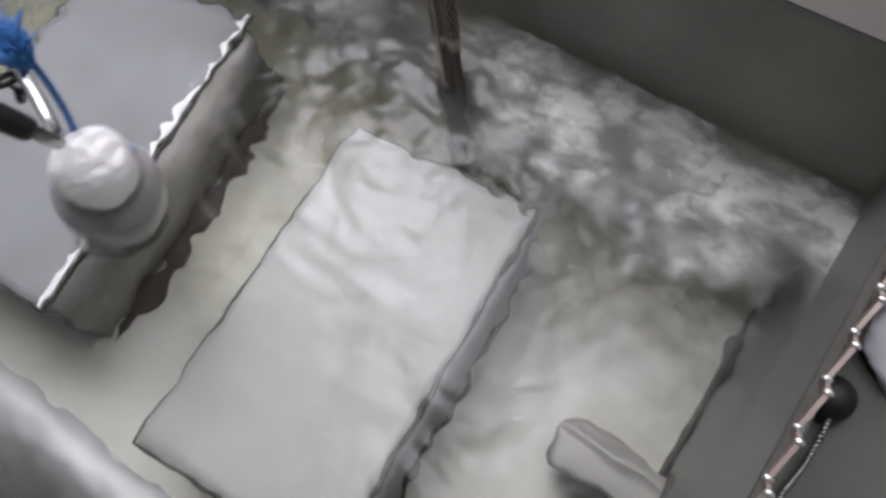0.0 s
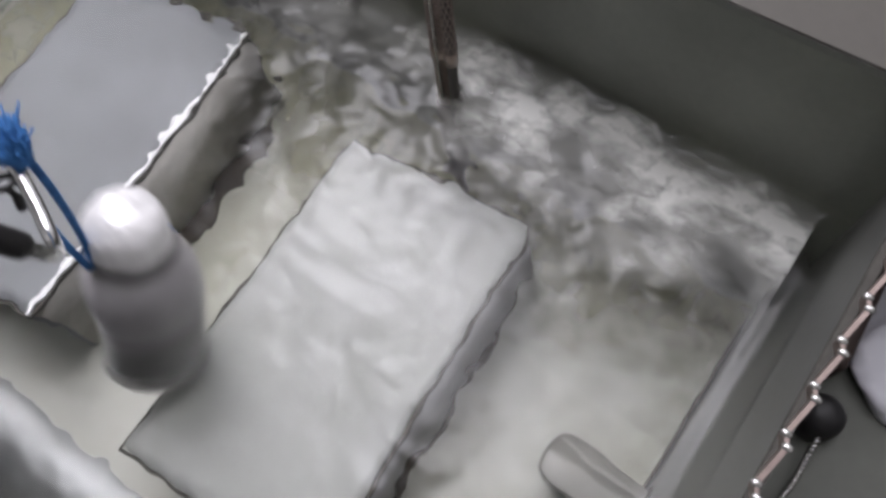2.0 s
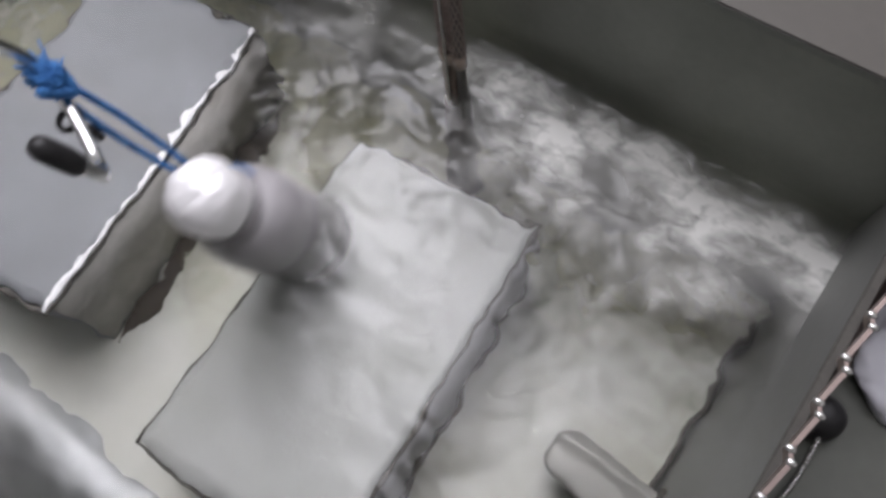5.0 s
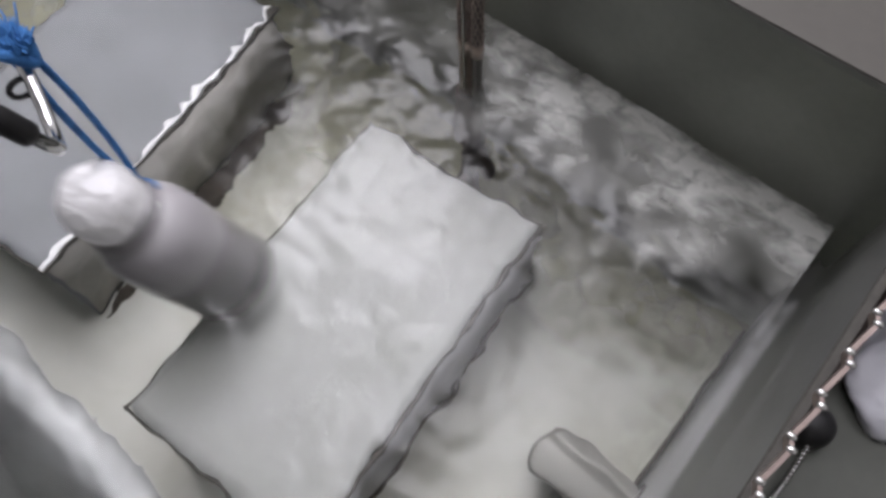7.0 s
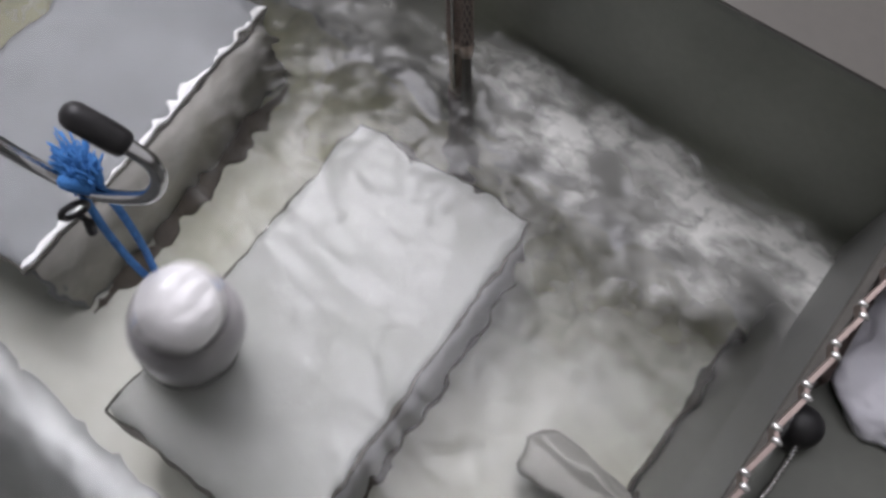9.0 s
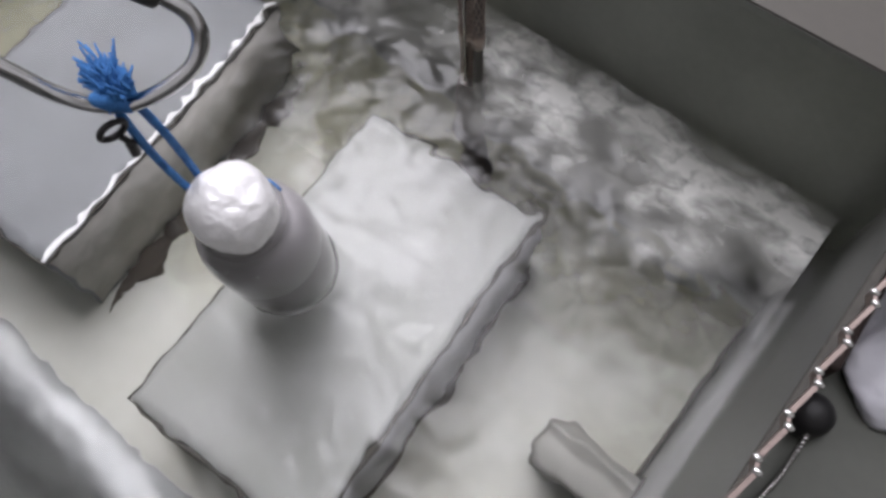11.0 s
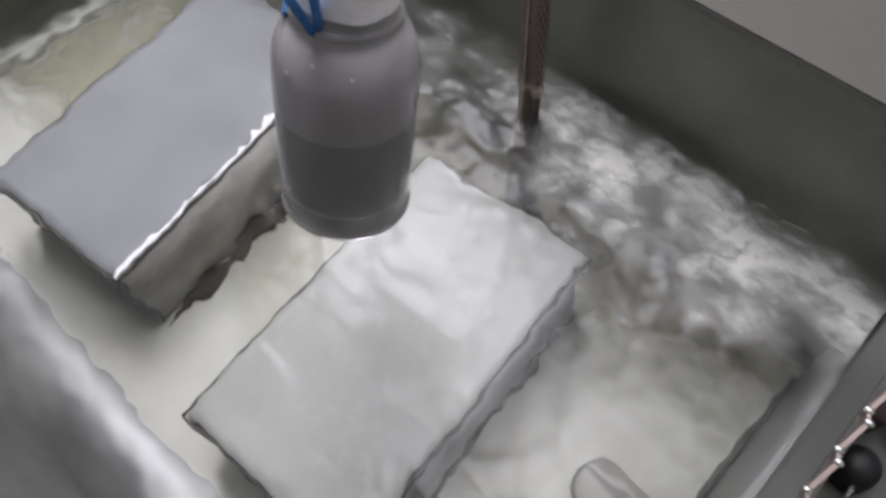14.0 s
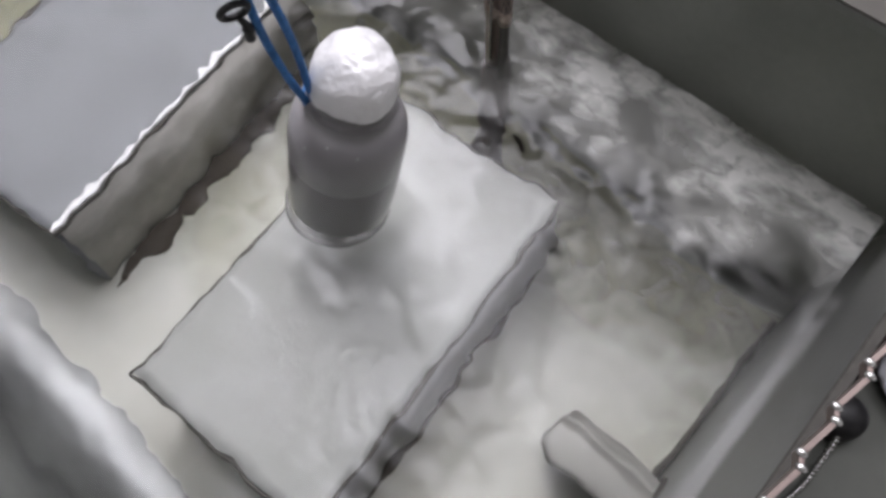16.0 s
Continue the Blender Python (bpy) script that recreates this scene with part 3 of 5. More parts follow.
# ---- things in the side bay ----
def bay_things():
    knob = tagged(empty("rubber_plug", pose(0.340, -0.037, 0.022)), "round black rubber plug on the side bay floor", "plug")
    part("plug_body", lathe([(0, 0), (0.0118, 0), (0.0128, 0.002), (0.0124, 0.012), (0.0112, 0.017), (0.0085, 0.0205), (0.0045, 0.022), (0, 0.0224)], 28), RUBBER, knob)
    cable = tagged(empty("braided_cable", pose(0, 0, 0)), "thin braided steel cable lying beside the divider", "cable")
    path = spline([(0.343, -0.047, 0.034), (0.341, -0.075, 0.030), (0.336, -0.100, 0.027), (0.331, -0.145, 0.0255), (0.334, -0.22, 0.0255)], 34)
    part("core", tube(path, 0.0015, 8), DULL_DARK, cable)
    for k in range(2):
        pts = []
        for i, p in enumerate(path):
            a = i * 1.0 + math.pi * k
            pts.append(p + Vector((math.cos(a), 0, math.sin(a))) * 0.0012)
        part("strand", tube(pts, 0.0009, 6), STEEL, cable)
    bag = tagged(empty("plastic_bag", pose(0.3955, 0.033, 0.022, 0, 0, -12)), "crumpled white plastic bag lying in the side bay", "bag")
    bm = bmesh.new()
    bmesh.ops.create_icosphere(bm, subdivisions=5, radius=1)
    for v in bm.verts:
        a = math.atan2(v.co.y, v.co.x)
        n = noise.noise(v.co * 2.2) + 0.5 * (0.5 - abs(noise.noise(v.co * 4.5 + Vector((3, 1, 2))))) + 0.25 * noise.noise(v.co * 9)
        k = (abs(math.cos(a)) ** 3.5 + abs(math.sin(a)) ** 3.5) ** (-1 / 3.5) * (1 + 0.17 * n)
        v.co = (v.co.x * 0.050 * k, v.co.y * 0.050 * k, max(0.0, 0.003 + v.co.z * 0.022 * (1 + 0.5 * n)))
    part("bag_body", bm, WHITE, bag)
    neck = [(0.020 + 0.008 * i, 0.030 + 0.006 * i + 0.003 * math.sin(i), 0.021 + 0.003 * math.sin(1.4 * i)) for i in range(6)]
    part("gathered_neck", tube(spline(neck, 4), [0.007 + 0.0022 * math.sin(1.7 * i) + 0.0003 * i for i in range(21)], 12), WHITE, bag, "twisted gathered neck")
    strip = tagged(empty("clamp_bar", pose(0.322, -0.012, 0.022, 0, 0, -3)), "dark brown clamp bar between divider and plastic bag", "bar")
    part("bar_body", box(-0.004, 0.018, 0.0, 0.105, 0, 0.026, 0.003), RUST, strip)
    for y in (0.018, 0.080):
        bolt = lathe([(0, 0.026), (0.0042, 0.026), (0.0042, 0.0285), (0.0036, 0.0292), (0, 0.0294)], 12)
        bmesh.ops.translate(bolt, verts=bolt.verts[:], vec=(0.007, y, 0))
        part("bolt", bolt, RUST, strip)


bay_things()


# ---- bottle ----
def make_bottle():
    b = empty("bottle")
    tagged(b, "clear plastic bottle of grey liquid with foil cap", "bottle")
    outer = [(0.0, 0.003), (0.021, 0.003), (0.027, 0.0), (0.0312, 0.001), (0.0330, 0.005), (0.0336, 0.012), (0.0336, 0.082), (0.0332, 0.089), (0.0316, 0.098), (0.0282, 0.106), (0.0245, 0.111), (0.0230, 0.114), (0.0226, 0.121), (0.0, 0.122)]
    shell = part("body", lathe(outer, 48), BOTTLE, b)
    shell.visible_shadow = False
    inner = [(0.0, 0.013), (0.024, 0.0125), (0.0285, 0.015), (0.0302, 0.020), (0.0306, 0.064)]
    part("contents", lathe(inner, 40), LIQUID, b, "murky grey liquid")
    inner = [(0.0306, 0.0641), (0.0309, 0.085), (0.0300, 0.095), (0.0268, 0.104), (0.0230, 0.1095), (0.0, 0.110)]
    part("fogged_lining", lathe(inner, 40), MIST, b, "fogged inner side above the liquid")
    for a, z in ((212, 0.098), (262, 0.0945), (318, 0.099), (285, 0.102)):
        drop = bmesh.new()
        bmesh.ops.create_icosphere(drop, subdivisions=2, radius=0.0008)
        r = 0.0334 if z < 0.088 else 0.0334 - 0.42 * (z - 0.088)
        bmesh.ops.translate(drop, verts=drop.verts[:], vec=(r * math.cos(radians(a)), r * math.sin(radians(a)), z))
        # White colour stands for the glint on each drop.
        part("droplet", drop, GLINT, b, "water drop, its glint painted white")
    part("base_ring", lathe([(0.0288, -0.0008), (0.0331, -0.0004), (0.0344, 0.002), (0.0338, 0.004), (0.0298, 0.002), (0.0288, -0.0008)], 48), BOTTLE, b)
    bm = bmesh.new()
    bmesh.ops.create_icosphere(bm, subdivisions=6, radius=1)
    for v in bm.verts:
        x, y, z = v.co
        r = math.hypot(x, y)
        k = 0.0225 * (min(1.0, r * 1.5) if z < 0 else r ** 0.86) / max(r, 1e-6)
        v.co = (x * k, y * k, 0.1305 + z * (0.0135 if z < 0 else 0.0215))
    for v in bm.verts:
        a = math.atan2(v.co.y, v.co.x)
        q = v.co * 62
        top = min(max((v.co.z - 0.137) / 0.012, 0), 1)
        pleat = 0.00010 * math.sin(a * 17 + 3 * noise.noise(v.co * 60)) * (1 - 0.3 * top)
        crush = 0.0022 * noise.noise(q) + 0.0011 * noise.noise(q * 2.1) + 0.0006 * (0.5 - abs(noise.noise(q * 4.2))) + 0.0011 * abs(noise.noise(q * 1.3 + Vector((4, 4, 4))))
        r = Vector((v.co.x, v.co.y, 0))
        v.co += (r / 0.0232) * (pleat + crush * 0.7) + Vector((0, 0, 1)) * crush * top
    part("cap", bm, FOIL, b, "crumpled white foil cap")
    part("neck_ring", lathe([(0.0226, 0.1120), (0.0243, 0.1128), (0.0246, 0.1140), (0.0242, 0.1152), (0.0226, 0.1158)], 40), BOTTLE, b, "clear ring on the neck")
    loop = [(0.0250 * math.cos(radians(75 + 4 * i)), 0.0250 * math.sin(radians(75 + 4 * i)), 0.1125) for i in range(41)]
    part("neck_cord", tube(loop, 0.0011, 8), BLUE, b, "blue cord round the neck")
    for piece in b.children:
        piece.data.transform(Matrix.Scale(0.93, 4))
    return b


bottle = make_bottle()


# ---- cord and hook ----
def make_cord():
    c = empty("cord")
    tagged(c, "frayed blue cord tied from a hook to a bottle neck", "cord")
    for s in (-1, 1):
        path = spline([(s * 0.0034, 0, -0.004), (s * 0.0046, 0.001, -0.03), (s * 0.0040, 0, -0.065), (s * 0.0014, 0, -0.097)], 10)
        part("strand", tube(path, 0.0018, 10), BLUE, c)
    knot = [(0.0055 * math.cos(a), 0.005 * math.sin(1.0 * a), 0.004 + 0.0045 * math.sin(2 * a + 0.6)) for a in (2 * math.pi * 2 * i / 50 for i in range(51))]
    knot = [(x * (1 + 0.25 * math.sin(i * 0.5)), y, z) for i, (x, y, z) in enumerate(knot)]
    part("knot", tube(knot, 0.0028, 8), BLUE, c)
    rnd = random.Random(4)
    bm = bmesh.new()
    for i in range(210):
        d = Vector((rnd.gauss(0.05, 0.22), rnd.gauss(-0.85, 0.22), rnd.gauss(0.50, 0.22))).normalized()
        l = rnd.uniform(0.004, 0.0105) if i % 6 else rnd.uniform(0.003, 0.006)
        if i % 6 == 0:
            d = Vector((rnd.gauss(0, 0.8), rnd.gauss(-0.3, 0.7), rnd.gauss(0.2, 0.5))).normalized()
        p0 = Vector((rnd.gauss(-0.001, 0.0022), rnd.gauss(0.001, 0.0022), 0.007))
        bend = Vector((rnd.gauss(0, 0.003), rnd.gauss(0, 0.003), rnd.gauss(0, 0.0025)))
        tube([p0, p0 + d * l * 0.5 + bend * 0.2, p0 + d * l + bend], [0.0007, 0.0006, 0.0004], 5, bm)
    part("frayed_end", bm, BLUE, c, "frayed bright blue end")
    ring = [(0.0095 + 0.0052 * math.cos(a), 0.002 + 0.0015 * math.sin(a), -0.009 + 0.0055 * math.sin(a)) for a in (2 * math.pi * i / 24 for i in range(25))]
    swivel = part("swivel", tube(ring, 0.0014, 8), RUBBER, c, "small black swivel clip")
    part("swivel_tail", tube(spline([(0.0090, 0.002, -0.0145), (0.0080, 0.003, -0.019), (0.0090, 0.003, -0.0265)], 6), [0.0014] * 6 + [0.0022] * 7, 8), RUBBER, swivel)
    return c


cord = make_cord()


def make_hook():
    h = empty("hook")
    tagged(h, "bent steel rod hook with a black rubber tip", "hook")
    pts = [(-0.62, -0.47, 0.60), (-0.25, -0.20, 0.25), (-0.12, -0.10, 0.13), (-0.058, -0.052, 0.072), (-0.027, -0.0261, 0.04), (-0.0122, -0.0125, 0.007), (0.0019, -0.0019, 0.0), (0.0146, 0.009, 0.005), (0.0255, 0.0202, 0.015), (0.0278, 0.0269, 0.025), (0.0255, 0.0283, 0.033), (0.0218, 0.0256, 0.04), (0.0175, 0.0213, 0.047)]
    part("rod", tube(spline(pts, 8), 0.0030, 14), ROD, h)
    a, b = Vector((0.0205, 0.0245, 0.042)), Vector((0.0085, 0.013, 0.060))
    d = (b - a).normalized()
    p = [a + d * s for s in (0, 0.0008, 0.004, 0.012, 0.018, 0.0205, 0.0218)]
    part("tip", tube(p, [0.0042, 0.0049, 0.0052, 0.0052, 0.0050, 0.0040, 0.0020], 18), RUBBER, h, "black rubber tip")
    return h


hook = make_hook()


# ---- what moves ----
def motions():
    walk(bottle, [
        (0.00, pose(-0.0966, -0.1418, 0.0042, -2.8, 22.1, -0.3)),
        (0.10, pose(-0.0987, -0.1162, 0.0063, 1.0, 24.8, 0.4)),
        (0.20, pose(-0.0818, -0.0809, 0.0063, 7.2, 23.9, 1.6)),
        (0.30, pose(-0.0442, -0.0641, 0.0031, 9.0, 19.2, 1.5)),
        (0.40, pose(0.0051, -0.0639, 0.0001, 13.6, 10.2, 1.0)),
        (0.50, pose(0.0411, -0.0883, -0.0004, 16.0, 2.5, -0.0)),
        (0.60, pose(0.0636, -0.1199, 0.0041, 20.8, -8.7, -2.2)),
        (0.70, pose(0.0619, -0.1565, 0.0077, 16.3, -21.3, -3.7)),
        (0.80, pose(0.0359, -0.1845, 0.0101, 1.4, -28.8, -0.4)),
        (0.90, pose(-0.0106, -0.1971, 0.0103, -19.6, -21.9, 4.7)),
        (1.00, pose(-0.0602, -0.1842, 0.0110, -29.6, -2.1, 2.0)),
        (1.10, pose(-0.0859, -0.1493, 0.0106, -27.6, 10.2, -1.2)),
        (1.20, pose(-0.0861, -0.0962, 0.0036, -13.5, 17.3, -1.3)),
        (1.30, pose(-0.0626, -0.0541, 0.0005, -0.7, 17.4, 0.2)),
        (1.40, pose(-0.0271, -0.0389, 0.0007, 4.5, 17.1, 0.8)),
        (1.50, pose(0.0193, -0.0524, -0.0027, 3.7, 10.8, 0.4)),
        (1.60, pose(0.0531, -0.0713, -0.0030, 8.8, 6.3, 0.4)),
        (1.70, pose(0.0650, -0.1035, -0.0035, 8.7, 3.9, 0.2)),
        (1.80, pose(0.0583, -0.1371, -0.0047, 4.4, -0.0, -0.1)),
        (1.90, pose(0.0282, -0.1715, -0.0041, -6.6, 1.0, 0.1)),
        (2.00, pose(-0.0126, -0.1937, 0.0023, -19.8, 1.8, 0.4)),
        (2.10, pose(-0.0579, -0.1781, 0.0040, -21.6, -4.9, 2.0)),
        (2.20, pose(-0.0901, -0.1530, 0.0025, -15.5, -13.0, 2.5)),
        (2.30, pose(-0.1167, -0.1149, -0.0038, 0.5, -8.2, -0.1)),
        (2.40, pose(-0.1244, -0.0702, 0.0025, 19.1, 7.1, 0.5)),
        (2.50, pose(-0.1039, -0.0388, 0.0121, 24.8, 19.0, 3.6)),
        (2.60, pose(-0.0706, -0.0244, 0.0110, 18.6, 23.8, 3.7)),
        (2.70, pose(-0.0336, -0.0209, 0.0060, 13.5, 21.0, 2.5)),
        (2.80, pose(0.0046, -0.0401, 0.0001, 9.5, 14.5, 1.2)),
        (2.90, pose(0.0427, -0.0822, -0.0045, 3.2, 6.7, 0.2)),
        (3.00, pose(0.0762, -0.1291, -0.0049, -3.3, -4.4, 0.1)),
        (3.10, pose(0.0705, -0.1592, -0.0039, -4.4, -8.0, 0.4)),
        (3.20, pose(0.0254, -0.1717, -0.0046, -3.7, -5.4, 0.3)),
        (3.30, pose(-0.0184, -0.1616, -0.0050, 3.1, -2.6, -0.2)),
        (3.40, pose(-0.0584, -0.1347, -0.0038, 8.9, -2.1, -0.6)),
        (3.50, pose(-0.0971, -0.1055, -0.0035, 7.1, -6.8, -0.8)),
        (3.60, pose(-0.1117, -0.0880, -0.0037, -5.5, -7.7, 0.5)),
        (3.70, pose(-0.1093, -0.0670, -0.0039, -8.2, 3.4, 0.2)),
        (3.80, pose(-0.0803, -0.0564, -0.0026, -4.8, 11.1, -0.1)),
        (3.90, pose(-0.0385, -0.0584, -0.0007, 9.6, 12.7, 1.0)),
        (4.00, pose(0.0104, -0.0794, 0.0041, 22.4, -3.3, -1.4)),
        (4.10, pose(0.0176, -0.1180, 0.0055, 21.8, -11.1, -2.9)),
        (4.20, pose(-0.0066, -0.1520, 0.0005, 14.7, -10.5, -2.0)),
        (4.30, pose(-0.0309, -0.1719, -0.0007, 9.3, -13.0, -1.5)),
        (4.40, pose(-0.0662, -0.1750, -0.0017, 2.0, -14.2, -0.4)),
        (4.50, pose(-0.0963, -0.1648, -0.0004, -10.5, -13.0, 1.7)),
        (4.60, pose(-0.1176, -0.1405, 0.0028, -21.3, 2.0, 0.8)),
        (4.70, pose(-0.1074, -0.1018, 0.0027, -14.1, 15.9, -1.2)),
        (4.80, pose(-0.0613, -0.0694, -0.0012, 2.8, 15.2, 0.5)),
        (4.90, pose(-0.0052, -0.0613, -0.0015, 14.8, 1.2, -0.3)),
        (5.00, pose(0.0196, -0.0867, -0.0007, 15.3, -5.4, -1.3)),
        (5.10, pose(0.0179, -0.1229, -0.0009, 13.2, -9.1, -1.6)),
        (5.20, pose(0.0007, -0.1518, -0.0004, 9.6, -13.8, -1.6)),
        (5.30, pose(-0.0406, -0.1629, -0.0018, 4.0, -13.9, -0.7)),
        (5.40, pose(-0.0763, -0.1599, 0.0004, -7.1, -16.7, 1.3)),
        (5.50, pose(-0.1076, -0.1438, 0.0027, -21.0, -3.1, 1.7)),
        (5.60, pose(-0.1110, -0.1106, 0.0030, -17.6, 12.8, -1.1)),
        (5.70, pose(-0.0751, -0.0779, -0.0002, -2.4, 17.1, -0.0)),
        (5.80, pose(-0.0207, -0.0660, -0.0014, 10.5, 11.2, 0.9)),
        (5.90, pose(0.0076, -0.0786, -0.0019, 13.4, 5.3, 0.3)),
        (6.00, pose(0.0051, -0.1122, -0.0026, 10.9, 7.0, 0.4)),
        (6.10, pose(-0.0146, -0.1438, -0.0034, 6.0, 9.1, 0.3)),
        (6.20, pose(-0.0561, -0.1603, -0.0018, -0.5, 14.5, 0.0)),
        (6.30, pose(-0.1004, -0.1563, 0.0022, -6.7, 19.6, -0.8)),
        (6.40, pose(-0.1321, -0.1178, 0.0114, 2.3, 30.4, 0.8)),
        (6.50, pose(-0.1248, -0.0760, 0.0144, 11.5, 31.3, 3.3)),
        (6.60, pose(-0.0809, -0.0463, 0.0099, 18.5, 22.9, 3.5)),
        (6.70, pose(-0.0130, -0.0519, 0.0001, 17.4, 3.2, 0.1)),
        (6.80, pose(0.0193, -0.0805, -0.0007, 15.3, -4.7, -1.1)),
        (6.90, pose(0.0192, -0.1193, -0.0008, 13.3, -8.4, -1.5)),
        (7.00, pose(0.0026, -0.1507, -0.0002, 9.4, -13.8, -1.6)),
        (7.10, pose(-0.0407, -0.1627, -0.0014, 3.7, -14.1, -0.7)),
        (7.20, pose(-0.0783, -0.1593, 0.0010, -8.2, -16.8, 1.6)),
        (7.30, pose(-0.1107, -0.1411, 0.0040, -22.8, -1.4, 1.5)),
        (7.40, pose(-0.1100, -0.1039, 0.0035, -16.4, 15.3, -1.3)),
        (7.50, pose(-0.0642, -0.0706, -0.0005, 1.5, 16.8, 0.4)),
        (7.60, pose(0.0022, -0.0647, -0.0010, 15.2, 5.5, 0.4)),
        (7.70, pose(0.0514, -0.0869, 0.0047, 21.8, -10.0, -2.7)),
        (7.80, pose(0.0667, -0.1319, 0.0089, 16.2, -23.6, -4.1)),
        (7.90, pose(0.0227, -0.1719, -0.0002, 6.2, -16.4, -1.1)),
        (8.00, pose(-0.0276, -0.1883, -0.0043, -0.0, -9.1, -0.0)),
        (8.10, pose(-0.0740, -0.1723, -0.0058, 1.5, 0.8, -0.0)),
        (8.20, pose(-0.1065, -0.1250, 0.0004, 12.1, 13.9, 1.2)),
        (8.30, pose(-0.1086, -0.0747, 0.0129, 21.5, 22.7, 3.9)),
        (8.40, pose(-0.0756, -0.0485, 0.0168, 15.9, 23.2, 3.2)),
        (8.50, pose(0.0117, -0.0567, 0.0096, 1.6, -10.0, -0.4)),
        (8.60, pose(0.0677, -0.0922, 0.0275, -10.5, -38.3, 3.0)),
        (8.70, pose(0.0847, -0.1326, 0.0294, -10.2, -47.4, 3.9)),
        (8.80, pose(0.0606, -0.1579, -0.0039, 8.1, -27.6, -2.4)),
        (8.90, pose(0.0355, -0.1747, -0.0138, 8.6, -1.9, -0.3)),
        (9.00, pose(0.0150, -0.1927, -0.0099, -3.6, 16.4, -0.4)),
        (9.10, pose(0.0173, -0.1925, -0.0081, -18.1, 10.4, -1.2)),
        (9.20, pose(0.0211, -0.1809, 0.0047, -22.6, -2.1, 0.9)),
        (11.30, pose(0.0413, -0.1327, 0.0216, 7.1, 8.0, 0.5)),
        (11.40, pose(0.0424, -0.1399, 0.0229, -1.1, 9.3, -0.1)),
        (11.50, pose(0.0453, -0.1428, 0.0248, -5.4, 8.2, -0.4)),
        (11.60, pose(0.0431, -0.1483, 0.0278, -10.3, 7.0, -0.6)),
        (11.80, pose(0.0378, -0.1543, 0.0362, -15.8, 5.5, -0.8)),
        (12.00, pose(0.0456, -0.1485, 0.0404, -13.1, 3.5, -0.4)),
        (12.20, pose(0.0443, -0.1445, 0.0371, -12.2, 6.3, -0.7)),
        (12.50, pose(0.0385, -0.1443, 0.0313, -7.6, 9.6, -0.6)),
        (13.00, pose(0.0391, -0.1407, 0.0397, -8.8, 8.2, -0.6)),
        (13.20, pose(0.0349, -0.1356, 0.0588, -13.8, 7.9, -1.0)),
        (13.40, pose(0.0407, -0.1200, 0.0712, -14.0, 2.5, -0.3)),
        (13.60, pose(0.0545, -0.1210, 0.1039, -15.6, 2.7, -0.4)),
        (13.80, pose(0.0580, -0.1196, 0.1354, -14.8, 3.1, -0.4)),
        (14.00, pose(0.0574, -0.1173, 0.1487, -14.2, 0.9, -0.1)),
        (14.20, pose(0.0550, -0.1140, 0.1363, -13.9, 4.6, -0.6)),
        (14.40, pose(0.0610, -0.1282, 0.0979, -14.9, 3.6, -0.5)),
        (14.60, pose(0.0572, -0.1358, 0.0667, -15.2, 3.2, -0.4)),
        (14.80, pose(0.0500, -0.1289, 0.0465, -14.0, 2.1, -0.3)),
        (15.00, pose(0.0435, -0.1226, 0.0421, -14.1, 4.7, -0.6)),
        (15.30, pose(0.0392, -0.1194, 0.0401, -14.5, 7.8, -1.0)),
        (15.60, pose(0.0438, -0.1175, 0.0364, -13.2, 7.7, -0.9)),
        (15.80, pose(0.0473, -0.1077, 0.0334, -11.9, 6.4, -0.7)),
        (16.00, pose(0.0433, -0.0997, 0.0314, -11.1, 8.2, -0.8)),
    ])
